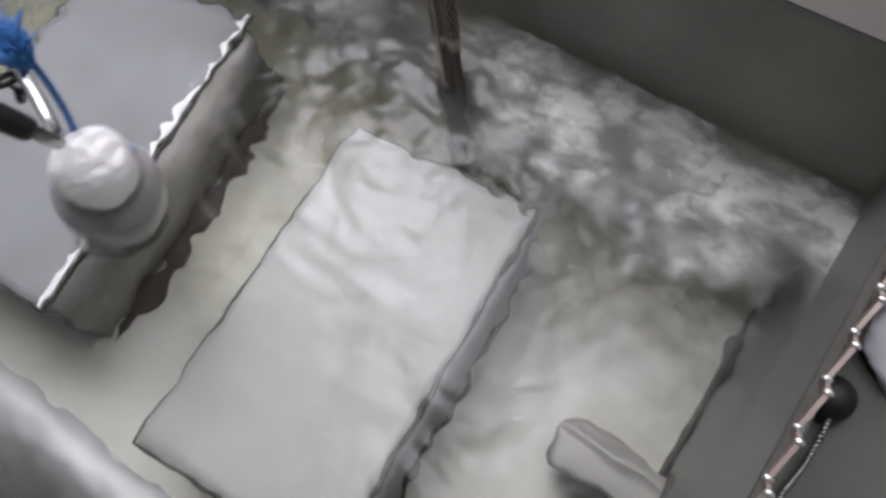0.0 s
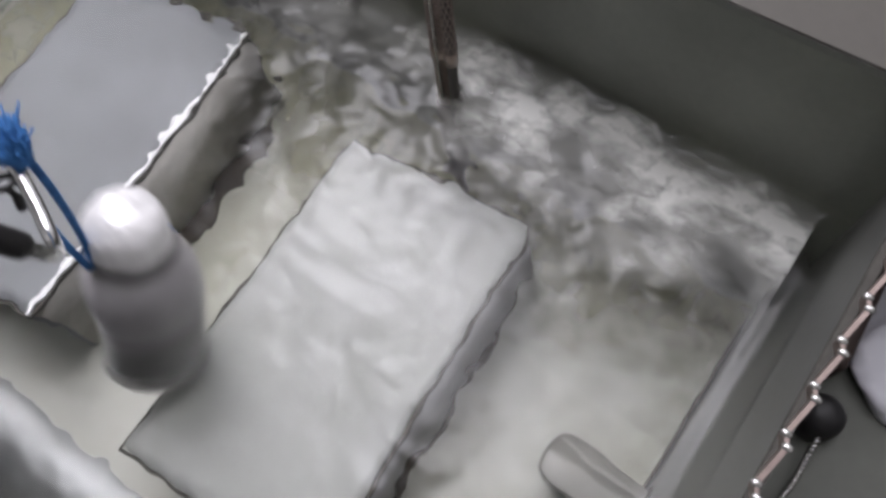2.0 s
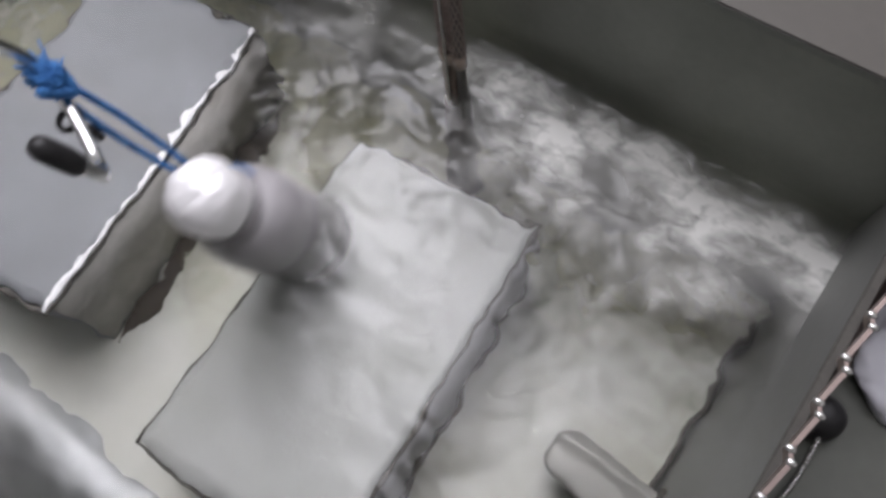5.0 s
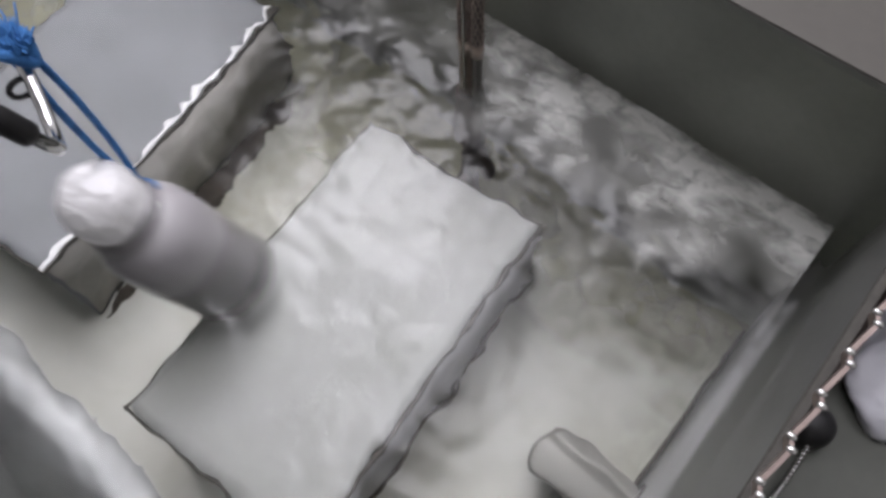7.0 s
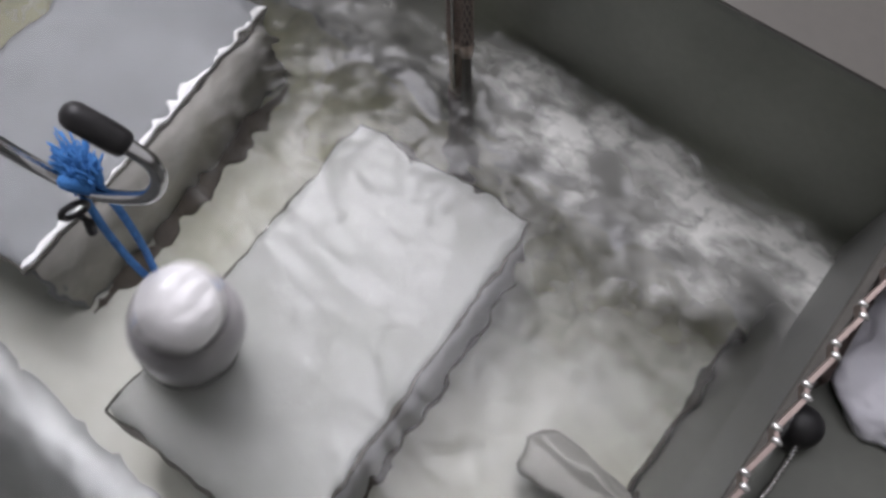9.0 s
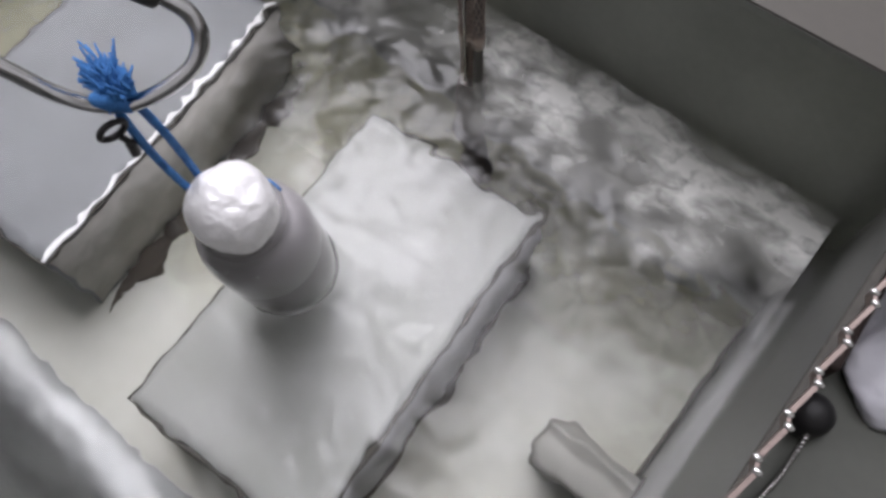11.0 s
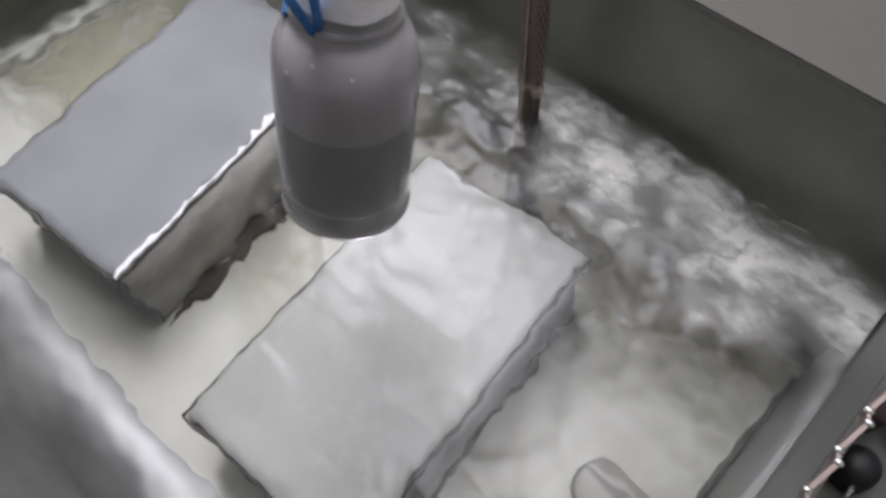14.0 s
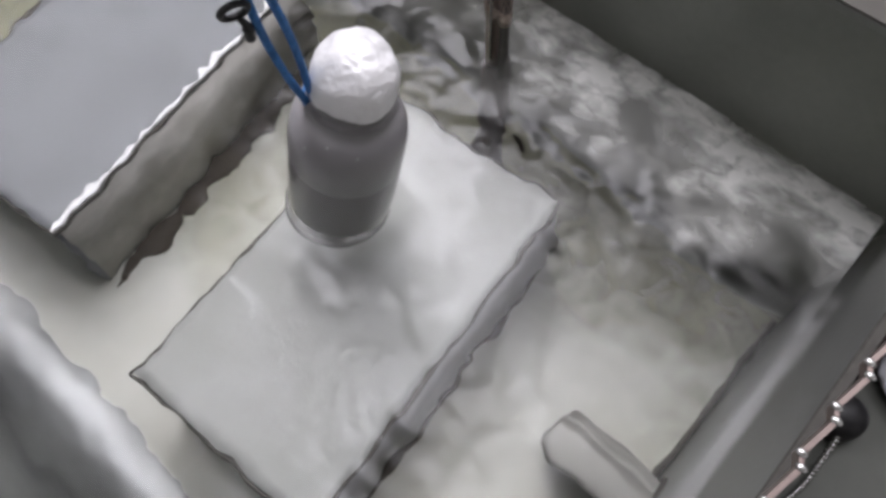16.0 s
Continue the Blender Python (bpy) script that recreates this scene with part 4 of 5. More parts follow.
    walk(cord, [
        (0.00, pose(-0.0421, -0.1234, 0.2004, -17.6, -10.6, -110.4)),
        (0.10, pose(-0.0367, -0.1181, 0.2012, -21.9, -6.1, -109.0)),
        (0.20, pose(-0.0296, -0.1144, 0.2017, -18.5, 7.4, -99.3)),
        (0.30, pose(-0.0137, -0.1082, 0.2011, -10.5, 12.6, -96.7)),
        (0.40, pose(0.0012, -0.1109, 0.1998, -0.2, 13.5, -95.2)),
        (0.50, pose(0.0110, -0.1297, 0.1982, 7.6, 10.7, -93.5)),
        (0.60, pose(0.0227, -0.1537, 0.2016, 6.7, 7.7, -89.6)),
        (0.70, pose(0.0212, -0.1683, 0.2068, 3.8, 2.2, -91.3)),
        (0.80, pose(0.0074, -0.1716, 0.2089, -3.1, -4.7, -97.5)),
        (0.90, pose(-0.0162, -0.1574, 0.2072, -7.7, -10.1, -106.2)),
        (1.00, pose(-0.0310, -0.1350, 0.2054, -10.9, -13.6, -114.4)),
        (1.10, pose(-0.0348, -0.1204, 0.2042, -18.4, -6.2, -111.3)),
        (1.20, pose(-0.0326, -0.1078, 0.2000, -19.0, 5.8, -104.2)),
        (1.30, pose(-0.0220, -0.0967, 0.1965, -14.7, 14.7, -98.7)),
        (1.40, pose(0.0052, -0.0898, 0.1965, -12.6, 15.7, -100.0)),
        (1.50, pose(0.0240, -0.0953, 0.1975, -4.3, 14.7, -100.2)),
        (1.60, pose(0.0342, -0.1137, 0.1968, 4.5, 14.1, -95.5)),
        (1.70, pose(0.0378, -0.1378, 0.1970, 7.3, 10.6, -92.4)),
        (1.80, pose(0.0314, -0.1560, 0.1973, 2.7, 5.7, -92.8)),
        (1.90, pose(0.0125, -0.1635, 0.1994, -1.0, -2.9, -100.1)),
        (2.00, pose(-0.0024, -0.1608, 0.2039, -4.2, -11.9, -109.5)),
        (2.10, pose(-0.0266, -0.1485, 0.2020, -15.3, -8.1, -106.5)),
        (2.20, pose(-0.0547, -0.1317, 0.1962, -24.3, -8.1, -107.1)),
        (2.30, pose(-0.0701, -0.1172, 0.1919, -24.9, -5.7, -105.8)),
        (2.40, pose(-0.0620, -0.1027, 0.1946, -23.4, 4.9, -99.6)),
        (2.50, pose(-0.0388, -0.0902, 0.1994, -22.5, 16.5, -93.0)),
        (2.60, pose(-0.0190, -0.0825, 0.2008, -19.3, 14.6, -98.8)),
        (2.70, pose(-0.0002, -0.0810, 0.1992, -11.1, 17.4, -97.4)),
        (2.80, pose(0.0153, -0.0917, 0.1983, -4.1, 16.3, -96.4)),
        (2.90, pose(0.0285, -0.1110, 0.1981, 2.2, 10.7, -97.7)),
        (3.00, pose(0.0290, -0.1306, 0.1944, 10.1, 4.1, -99.5)),
        (3.10, pose(0.0171, -0.1458, 0.1931, 10.4, -1.0, -100.2)),
        (3.20, pose(-0.0024, -0.1493, 0.1951, -0.3, -2.8, -99.4)),
        (3.30, pose(-0.0183, -0.1454, 0.1985, -4.4, -0.6, -96.5)),
        (3.40, pose(-0.0363, -0.1338, 0.1997, -10.8, -0.2, -98.0)),
        (3.50, pose(-0.0576, -0.1153, 0.1954, -20.0, -1.9, -102.5)),
        (3.60, pose(-0.0705, -0.0982, 0.1933, -23.8, 1.2, -104.4)),
        (3.70, pose(-0.0662, -0.0896, 0.1938, -20.3, 6.9, -103.2)),
        (3.80, pose(-0.0506, -0.0905, 0.1965, -13.2, 13.1, -98.5)),
        (3.90, pose(-0.0314, -0.1012, 0.1997, -3.9, 12.9, -95.8)),
        (4.00, pose(-0.0166, -0.1238, 0.2020, 2.8, 11.2, -91.4)),
        (4.10, pose(-0.0089, -0.1446, 0.2057, 0.7, 4.7, -92.5)),
        (4.20, pose(-0.0118, -0.1536, 0.2039, -5.1, -3.9, -98.1)),
        (4.30, pose(-0.0242, -0.1568, 0.2008, -7.6, -12.5, -104.9)),
        (4.40, pose(-0.0420, -0.1512, 0.1955, -14.1, -18.2, -110.8)),
        (4.50, pose(-0.0604, -0.1381, 0.1941, -21.3, -14.2, -109.6)),
        (4.60, pose(-0.0632, -0.1228, 0.1961, -23.8, -3.2, -105.7)),
        (4.70, pose(-0.0508, -0.1133, 0.1980, -20.2, 7.2, -100.3)),
        (4.80, pose(-0.0349, -0.1080, 0.1985, -10.8, 12.0, -96.8)),
        (4.90, pose(-0.0311, -0.1112, 0.1955, 3.0, 14.5, -92.8)),
        (5.00, pose(-0.0287, -0.1247, 0.1947, 9.6, 10.4, -93.6)),
        (5.10, pose(-0.0341, -0.1387, 0.1961, 9.5, 3.0, -97.2)),
        (5.20, pose(-0.0394, -0.1475, 0.1990, 3.3, -0.6, -97.5)),
        (5.30, pose(-0.0419, -0.1475, 0.2012, -6.4, -4.9, -100.9)),
        (5.40, pose(-0.0586, -0.1386, 0.1995, -15.3, -9.1, -106.3)),
        (5.50, pose(-0.0658, -0.1244, 0.1984, -21.5, -4.5, -107.2)),
        (5.60, pose(-0.0561, -0.1149, 0.1981, -21.1, 6.0, -102.0)),
        (5.70, pose(-0.0377, -0.1090, 0.1988, -13.9, 10.3, -99.6)),
        (5.80, pose(-0.0205, -0.1101, 0.1989, -1.7, 13.3, -95.8)),
        (5.90, pose(-0.0253, -0.1185, 0.1963, 12.0, 11.7, -95.1)),
        (6.00, pose(-0.0326, -0.1304, 0.1963, 18.0, 4.7, -98.9)),
        (6.10, pose(-0.0390, -0.1386, 0.1987, 14.1, -2.2, -103.2)),
        (6.20, pose(-0.0419, -0.1387, 0.2017, -1.5, -7.7, -107.7)),
        (6.30, pose(-0.0555, -0.1312, 0.2001, -14.2, -12.3, -113.0)),
        (6.40, pose(-0.0581, -0.1241, 0.2025, -23.2, -5.2, -108.4)),
        (6.50, pose(-0.0527, -0.1146, 0.2026, -22.9, 8.2, -99.5)),
        (6.60, pose(-0.0420, -0.1078, 0.2017, -11.2, 17.1, -93.2)),
        (6.70, pose(-0.0336, -0.1081, 0.1962, 1.8, 16.2, -93.9)),
        (6.80, pose(-0.0287, -0.1218, 0.1942, 9.6, 12.1, -95.0)),
        (6.90, pose(-0.0339, -0.1374, 0.1959, 10.4, 4.3, -98.7)),
        (7.00, pose(-0.0397, -0.1470, 0.1989, 4.1, -0.0, -99.7)),
        (7.10, pose(-0.0423, -0.1470, 0.2015, -6.3, -4.9, -103.1)),
        (7.20, pose(-0.0597, -0.1376, 0.1996, -15.8, -9.5, -108.6)),
        (7.30, pose(-0.0664, -0.1222, 0.1984, -22.6, -3.4, -108.5)),
        (7.40, pose(-0.0542, -0.1130, 0.1982, -20.8, 7.7, -102.3)),
        (7.50, pose(-0.0338, -0.1074, 0.1987, -11.9, 11.5, -99.9)),
        (7.60, pose(-0.0133, -0.1121, 0.1981, 1.2, 13.5, -96.1)),
        (7.70, pose(-0.0070, -0.1292, 0.1961, 12.0, 10.4, -94.8)),
        (7.80, pose(-0.0185, -0.1476, 0.1928, 16.3, 4.8, -95.5)),
        (7.90, pose(-0.0356, -0.1547, 0.1942, 10.3, -4.4, -101.9)),
        (8.00, pose(-0.0476, -0.1515, 0.1954, 1.8, -9.1, -105.5)),
        (8.10, pose(-0.0591, -0.1430, 0.1961, -6.7, -8.7, -106.0)),
        (8.20, pose(-0.0556, -0.1313, 0.1988, -18.0, -0.7, -101.8)),
        (8.30, pose(-0.0430, -0.1174, 0.2022, -22.9, 11.9, -95.0)),
        (8.40, pose(-0.0208, -0.1054, 0.2056, -22.4, 13.5, -99.2)),
        (8.50, pose(-0.0046, -0.1042, 0.2079, -3.2, 13.6, -101.7)),
        (8.60, pose(0.0065, -0.1185, 0.2123, -0.1, 15.7, -96.9)),
        (8.70, pose(0.0153, -0.1350, 0.2115, 0.8, 5.9, -101.5)),
        (8.80, pose(0.0132, -0.1521, 0.1935, 4.9, -0.1, -101.1)),
        (8.90, pose(0.0262, -0.1684, 0.1906, -1.5, -1.9, -100.1)),
        (9.00, pose(0.0324, -0.1730, 0.1935, -2.7, -6.1, -105.1)),
        (9.10, pose(0.0284, -0.1684, 0.1947, -3.9, -3.3, -103.9)),
        (9.20, pose(0.0262, -0.1635, 0.2067, -7.3, 1.5, -99.9)),
        (11.30, pose(0.0377, -0.1461, 0.2262, -1.7, 3.3, -103.9)),
        (11.40, pose(0.0363, -0.1435, 0.2276, 0.5, 4.8, -103.5)),
        (11.50, pose(0.0391, -0.1441, 0.2291, -1.0, 5.7, -103.1)),
        (11.60, pose(0.0438, -0.1444, 0.2318, -5.1, 2.7, -106.6)),
        (11.80, pose(0.0444, -0.1460, 0.2394, -7.4, 1.8, -107.4)),
        (12.00, pose(0.0501, -0.1475, 0.2442, -7.8, 2.3, -107.4)),
        (12.20, pose(0.0460, -0.1461, 0.2406, -5.7, 6.2, -103.8)),
        (12.50, pose(0.0430, -0.1460, 0.2356, -5.2, 4.6, -105.5)),
        (13.00, pose(0.0387, -0.1399, 0.2436, -4.3, 5.3, -106.6)),
        (13.20, pose(0.0449, -0.1328, 0.2617, -9.1, 3.5, -111.0)),
        (13.40, pose(0.0428, -0.1213, 0.2741, -9.0, 3.8, -113.7)),
        (13.60, pose(0.0719, -0.1237, 0.3062, -13.3, 0.7, -120.0)),
        (13.80, pose(0.0900, -0.1327, 0.3344, -19.7, 3.1, -120.0)),
        (14.00, pose(0.0915, -0.1354, 0.3459, -22.7, 4.9, -119.4)),
        (14.20, pose(0.0888, -0.1328, 0.3344, -20.9, 5.5, -119.2)),
        (14.40, pose(0.0769, -0.1320, 0.3006, -12.3, 1.6, -119.6)),
        (14.60, pose(0.0585, -0.1318, 0.2699, -7.4, 2.4, -115.5)),
        (14.80, pose(0.0463, -0.1252, 0.2501, -5.7, 2.3, -114.8)),
        (15.00, pose(0.0495, -0.1212, 0.2459, -7.6, 2.1, -115.8)),
        (15.30, pose(0.0534, -0.1201, 0.2434, -9.3, 2.9, -116.2)),
        (15.60, pose(0.0562, -0.1179, 0.2401, -8.8, 1.6, -118.1)),
        (15.80, pose(0.0574, -0.1131, 0.2371, -9.0, 3.0, -117.5)),
        (16.00, pose(0.0592, -0.1102, 0.2346, -10.8, 4.2, -116.8)),
    ])
    walk(hook, [
        (0.00, pose(-0.0421, -0.1234, 0.2004, -17.1, 40.7, -74.8)),
        (0.10, pose(-0.0367, -0.1181, 0.2012, -17.1, 40.7, -74.8)),
        (0.20, pose(-0.0296, -0.1144, 0.2017, -17.1, 40.7, -74.8)),
        (0.30, pose(-0.0137, -0.1082, 0.2011, -17.1, 40.7, -74.8)),
        (0.40, pose(0.0012, -0.1109, 0.1998, -17.1, 40.7, -74.8)),
        (0.50, pose(0.0110, -0.1297, 0.1982, -17.1, 40.7, -74.8)),
        (0.60, pose(0.0227, -0.1537, 0.2016, -17.1, 40.7, -74.8)),
        (0.70, pose(0.0212, -0.1683, 0.2068, -17.1, 40.7, -74.8)),
        (0.80, pose(0.0074, -0.1716, 0.2089, -17.1, 40.7, -74.8)),
        (0.90, pose(-0.0162, -0.1574, 0.2072, -17.1, 40.7, -74.8)),
        (1.00, pose(-0.0310, -0.1350, 0.2054, -17.1, 40.7, -74.8)),
        (1.10, pose(-0.0348, -0.1204, 0.2042, -17.1, 40.7, -74.8)),
        (1.20, pose(-0.0326, -0.1078, 0.2000, -17.1, 40.7, -74.8)),
        (1.30, pose(-0.0220, -0.0967, 0.1965, -17.1, 40.7, -74.8)),
        (1.40, pose(0.0052, -0.0898, 0.1965, -17.1, 40.7, -74.8)),
        (1.50, pose(0.0240, -0.0953, 0.1975, -17.1, 40.7, -74.8)),
        (1.60, pose(0.0342, -0.1137, 0.1968, -17.1, 40.7, -74.8)),
        (1.70, pose(0.0378, -0.1378, 0.1970, -17.1, 40.7, -74.8)),
        (1.80, pose(0.0314, -0.1560, 0.1973, -17.1, 40.7, -74.8)),
        (1.90, pose(0.0125, -0.1635, 0.1994, -17.1, 40.7, -74.8)),
        (2.00, pose(-0.0024, -0.1608, 0.2039, -17.1, 40.7, -74.8)),
        (2.10, pose(-0.0266, -0.1485, 0.2020, -17.1, 40.7, -74.8)),
        (2.20, pose(-0.0547, -0.1317, 0.1962, -17.1, 40.7, -74.8)),
        (2.30, pose(-0.0701, -0.1172, 0.1919, -17.1, 40.7, -74.8)),
        (2.40, pose(-0.0620, -0.1027, 0.1946, -17.1, 40.7, -74.8)),
        (2.50, pose(-0.0388, -0.0902, 0.1994, -17.1, 40.7, -74.8)),
        (2.60, pose(-0.0190, -0.0825, 0.2008, -17.1, 40.7, -74.8)),
        (2.70, pose(-0.0002, -0.0810, 0.1992, -17.1, 40.7, -74.8)),
        (2.80, pose(0.0153, -0.0917, 0.1983, -17.1, 40.7, -74.8)),
        (2.90, pose(0.0285, -0.1110, 0.1981, -17.1, 40.7, -74.8)),
        (3.00, pose(0.0290, -0.1306, 0.1944, -17.1, 40.7, -74.8)),
        (3.10, pose(0.0171, -0.1458, 0.1931, -17.1, 40.7, -74.8)),
        (3.20, pose(-0.0024, -0.1493, 0.1951, -17.1, 40.7, -74.8)),
        (3.30, pose(-0.0183, -0.1454, 0.1985, -17.1, 40.7, -74.8)),
        (3.40, pose(-0.0363, -0.1338, 0.1997, -17.1, 40.7, -74.8)),
        (3.50, pose(-0.0576, -0.1153, 0.1954, -17.1, 40.7, -74.8)),
        (3.60, pose(-0.0705, -0.0982, 0.1933, -17.1, 40.7, -74.8)),
        (3.70, pose(-0.0662, -0.0896, 0.1938, -17.1, 40.7, -74.8)),
        (3.80, pose(-0.0506, -0.0905, 0.1965, -17.1, 40.7, -74.8)),
        (3.90, pose(-0.0314, -0.1012, 0.1997, -17.1, 40.7, -74.8)),
        (4.00, pose(-0.0166, -0.1238, 0.2020, -17.1, 40.7, -74.8)),
        (4.10, pose(-0.0089, -0.1446, 0.2057, -17.1, 40.7, -74.8)),
        (4.20, pose(-0.0118, -0.1536, 0.2039, -17.1, 40.7, -74.8)),
        (4.30, pose(-0.0242, -0.1568, 0.2008, -17.1, 40.7, -74.8)),
        (4.40, pose(-0.0420, -0.1512, 0.1955, -17.1, 40.7, -74.8)),
        (4.50, pose(-0.0604, -0.1381, 0.1941, -17.1, 40.7, -74.8)),
        (4.60, pose(-0.0632, -0.1228, 0.1961, -17.1, 40.7, -74.8)),
        (4.70, pose(-0.0508, -0.1133, 0.1980, -17.1, 40.7, -74.8)),
        (4.80, pose(-0.0349, -0.1080, 0.1985, -17.1, 40.7, -74.8)),
        (4.90, pose(-0.0311, -0.1112, 0.1955, -17.1, 40.7, -74.8)),
        (5.00, pose(-0.0287, -0.1247, 0.1947, -17.1, 40.7, -74.8)),
        (5.10, pose(-0.0341, -0.1387, 0.1961, -17.1, 40.7, -74.8)),
        (5.20, pose(-0.0394, -0.1475, 0.1990, -17.1, 40.7, -74.8)),
        (5.30, pose(-0.0419, -0.1475, 0.2012, -17.1, 40.7, -74.8)),
        (5.40, pose(-0.0586, -0.1386, 0.1995, -17.1, 40.7, -74.8)),
        (5.50, pose(-0.0658, -0.1244, 0.1984, -17.1, 40.7, -74.8)),
        (5.60, pose(-0.0561, -0.1149, 0.1981, -17.1, 40.7, -74.8)),
        (5.70, pose(-0.0377, -0.1090, 0.1988, -17.1, 40.7, -74.8)),
        (5.80, pose(-0.0205, -0.1101, 0.1989, -17.1, 40.7, -74.8)),
        (5.90, pose(-0.0253, -0.1185, 0.1963, -17.1, 40.7, -74.8)),
        (6.00, pose(-0.0326, -0.1304, 0.1963, -17.1, 40.7, -74.8)),
        (6.10, pose(-0.0390, -0.1386, 0.1987, -17.1, 40.7, -74.8)),
        (6.20, pose(-0.0419, -0.1387, 0.2017, -17.1, 40.7, -74.8)),
        (6.30, pose(-0.0555, -0.1312, 0.2001, -17.1, 40.7, -74.8)),
        (6.40, pose(-0.0581, -0.1241, 0.2025, -17.1, 40.7, -74.8)),
        (6.50, pose(-0.0527, -0.1146, 0.2026, -17.1, 40.7, -74.8)),
        (6.60, pose(-0.0420, -0.1078, 0.2017, -17.1, 40.7, -74.8)),
        (6.70, pose(-0.0336, -0.1081, 0.1962, -17.1, 40.7, -74.8)),
        (6.80, pose(-0.0287, -0.1218, 0.1942, -17.1, 40.7, -74.8)),
        (6.90, pose(-0.0339, -0.1374, 0.1959, -17.1, 40.7, -74.8)),
        (7.00, pose(-0.0397, -0.1470, 0.1989, -17.1, 40.7, -74.8)),
        (7.10, pose(-0.0423, -0.1470, 0.2015, -17.1, 40.7, -74.8)),
        (7.20, pose(-0.0597, -0.1376, 0.1996, -17.1, 40.7, -74.8)),
        (7.30, pose(-0.0664, -0.1222, 0.1984, -17.1, 40.7, -74.8)),
        (7.40, pose(-0.0542, -0.1130, 0.1982, -17.1, 40.7, -74.8)),
        (7.50, pose(-0.0338, -0.1074, 0.1987, -17.1, 40.7, -74.8)),
        (7.60, pose(-0.0133, -0.1121, 0.1981, -17.1, 40.7, -74.8)),
        (7.70, pose(-0.0070, -0.1292, 0.1961, -17.1, 40.7, -74.8)),
        (7.80, pose(-0.0185, -0.1476, 0.1928, -17.1, 40.7, -74.8)),
        (7.90, pose(-0.0356, -0.1547, 0.1942, -17.1, 40.7, -74.8)),
        (8.00, pose(-0.0476, -0.1515, 0.1954, -17.1, 40.7, -74.8)),
        (8.10, pose(-0.0591, -0.1430, 0.1961, -17.1, 40.7, -74.8)),
        (8.20, pose(-0.0556, -0.1313, 0.1988, -17.1, 40.7, -74.8)),
        (8.30, pose(-0.0430, -0.1174, 0.2022, -17.1, 40.7, -74.8)),
        (8.40, pose(-0.0208, -0.1054, 0.2056, -8.9, 35.5, -57.9)),
        (8.50, pose(-0.0046, -0.1042, 0.2079, -3.2, 28.6, -43.0)),
        (8.60, pose(0.0065, -0.1185, 0.2123, 0.2, 20.8, -29.8)),
        (8.70, pose(0.0153, -0.1350, 0.2115, 0.5, 9.5, -21.0)),
        (8.80, pose(0.0132, -0.1521, 0.1935, -1.0, 7.0, -25.0)),
        (8.90, pose(0.0262, -0.1684, 0.1906, -1.3, 7.1, -25.0)),
        (9.00, pose(0.0324, -0.1730, 0.1935, -1.3, 7.1, -23.8)),
        (9.10, pose(0.0284, -0.1684, 0.1947, -1.0, 5.0, -17.5)),
        (9.20, pose(0.0262, -0.1635, 0.2067, -0.8, 4.0, -13.5)),
        (11.30, pose(0.0377, -0.1461, 0.2262, 0.0, -0.0, 0.0)),
        (11.40, pose(0.0363, -0.1435, 0.2276, 0.0, -0.0, 0.0)),
        (11.50, pose(0.0391, -0.1441, 0.2291, 0.0, -0.0, 0.0)),
        (11.60, pose(0.0438, -0.1444, 0.2318, 0.0, -0.0, 0.0)),
        (11.80, pose(0.0444, -0.1460, 0.2394, 0.0, -0.0, 0.0)),
        (12.00, pose(0.0501, -0.1475, 0.2442, 0.0, -0.0, 0.0)),
        (12.20, pose(0.0460, -0.1461, 0.2406, 0.0, -0.0, 0.0)),
        (12.50, pose(0.0430, -0.1460, 0.2356, 0.0, -0.0, 0.0)),
        (13.00, pose(0.0387, -0.1399, 0.2436, 0.0, -0.0, 0.0)),
        (13.20, pose(0.0449, -0.1328, 0.2617, 0.0, -0.0, 0.0)),
        (13.40, pose(0.0428, -0.1213, 0.2741, 0.0, -0.0, 0.0)),
        (13.60, pose(0.0719, -0.1237, 0.3062, 0.0, -0.0, 0.0)),
        (13.80, pose(0.0900, -0.1327, 0.3344, 0.0, -0.0, 0.0)),
        (14.00, pose(0.0915, -0.1354, 0.3459, 0.0, -0.0, 0.0)),
        (14.20, pose(0.0888, -0.1328, 0.3344, 0.0, -0.0, 0.0)),
        (14.40, pose(0.0769, -0.1320, 0.3006, 0.0, -0.0, 0.0)),
        (14.60, pose(0.0585, -0.1318, 0.2699, 0.0, -0.0, 0.0)),
        (14.80, pose(0.0463, -0.1252, 0.2501, 0.0, -0.0, 0.0)),
        (15.00, pose(0.0495, -0.1212, 0.2459, 0.0, -0.0, 0.0)),
        (15.30, pose(0.0534, -0.1201, 0.2434, 0.0, -0.0, 0.0)),
        (15.60, pose(0.0562, -0.1179, 0.2401, 0.0, -0.0, 0.0)),
        (15.80, pose(0.0574, -0.1131, 0.2371, 0.0, -0.0, 0.0)),
        (16.00, pose(0.0592, -0.1102, 0.2346, 0.0, -0.0, 0.0)),
    ])
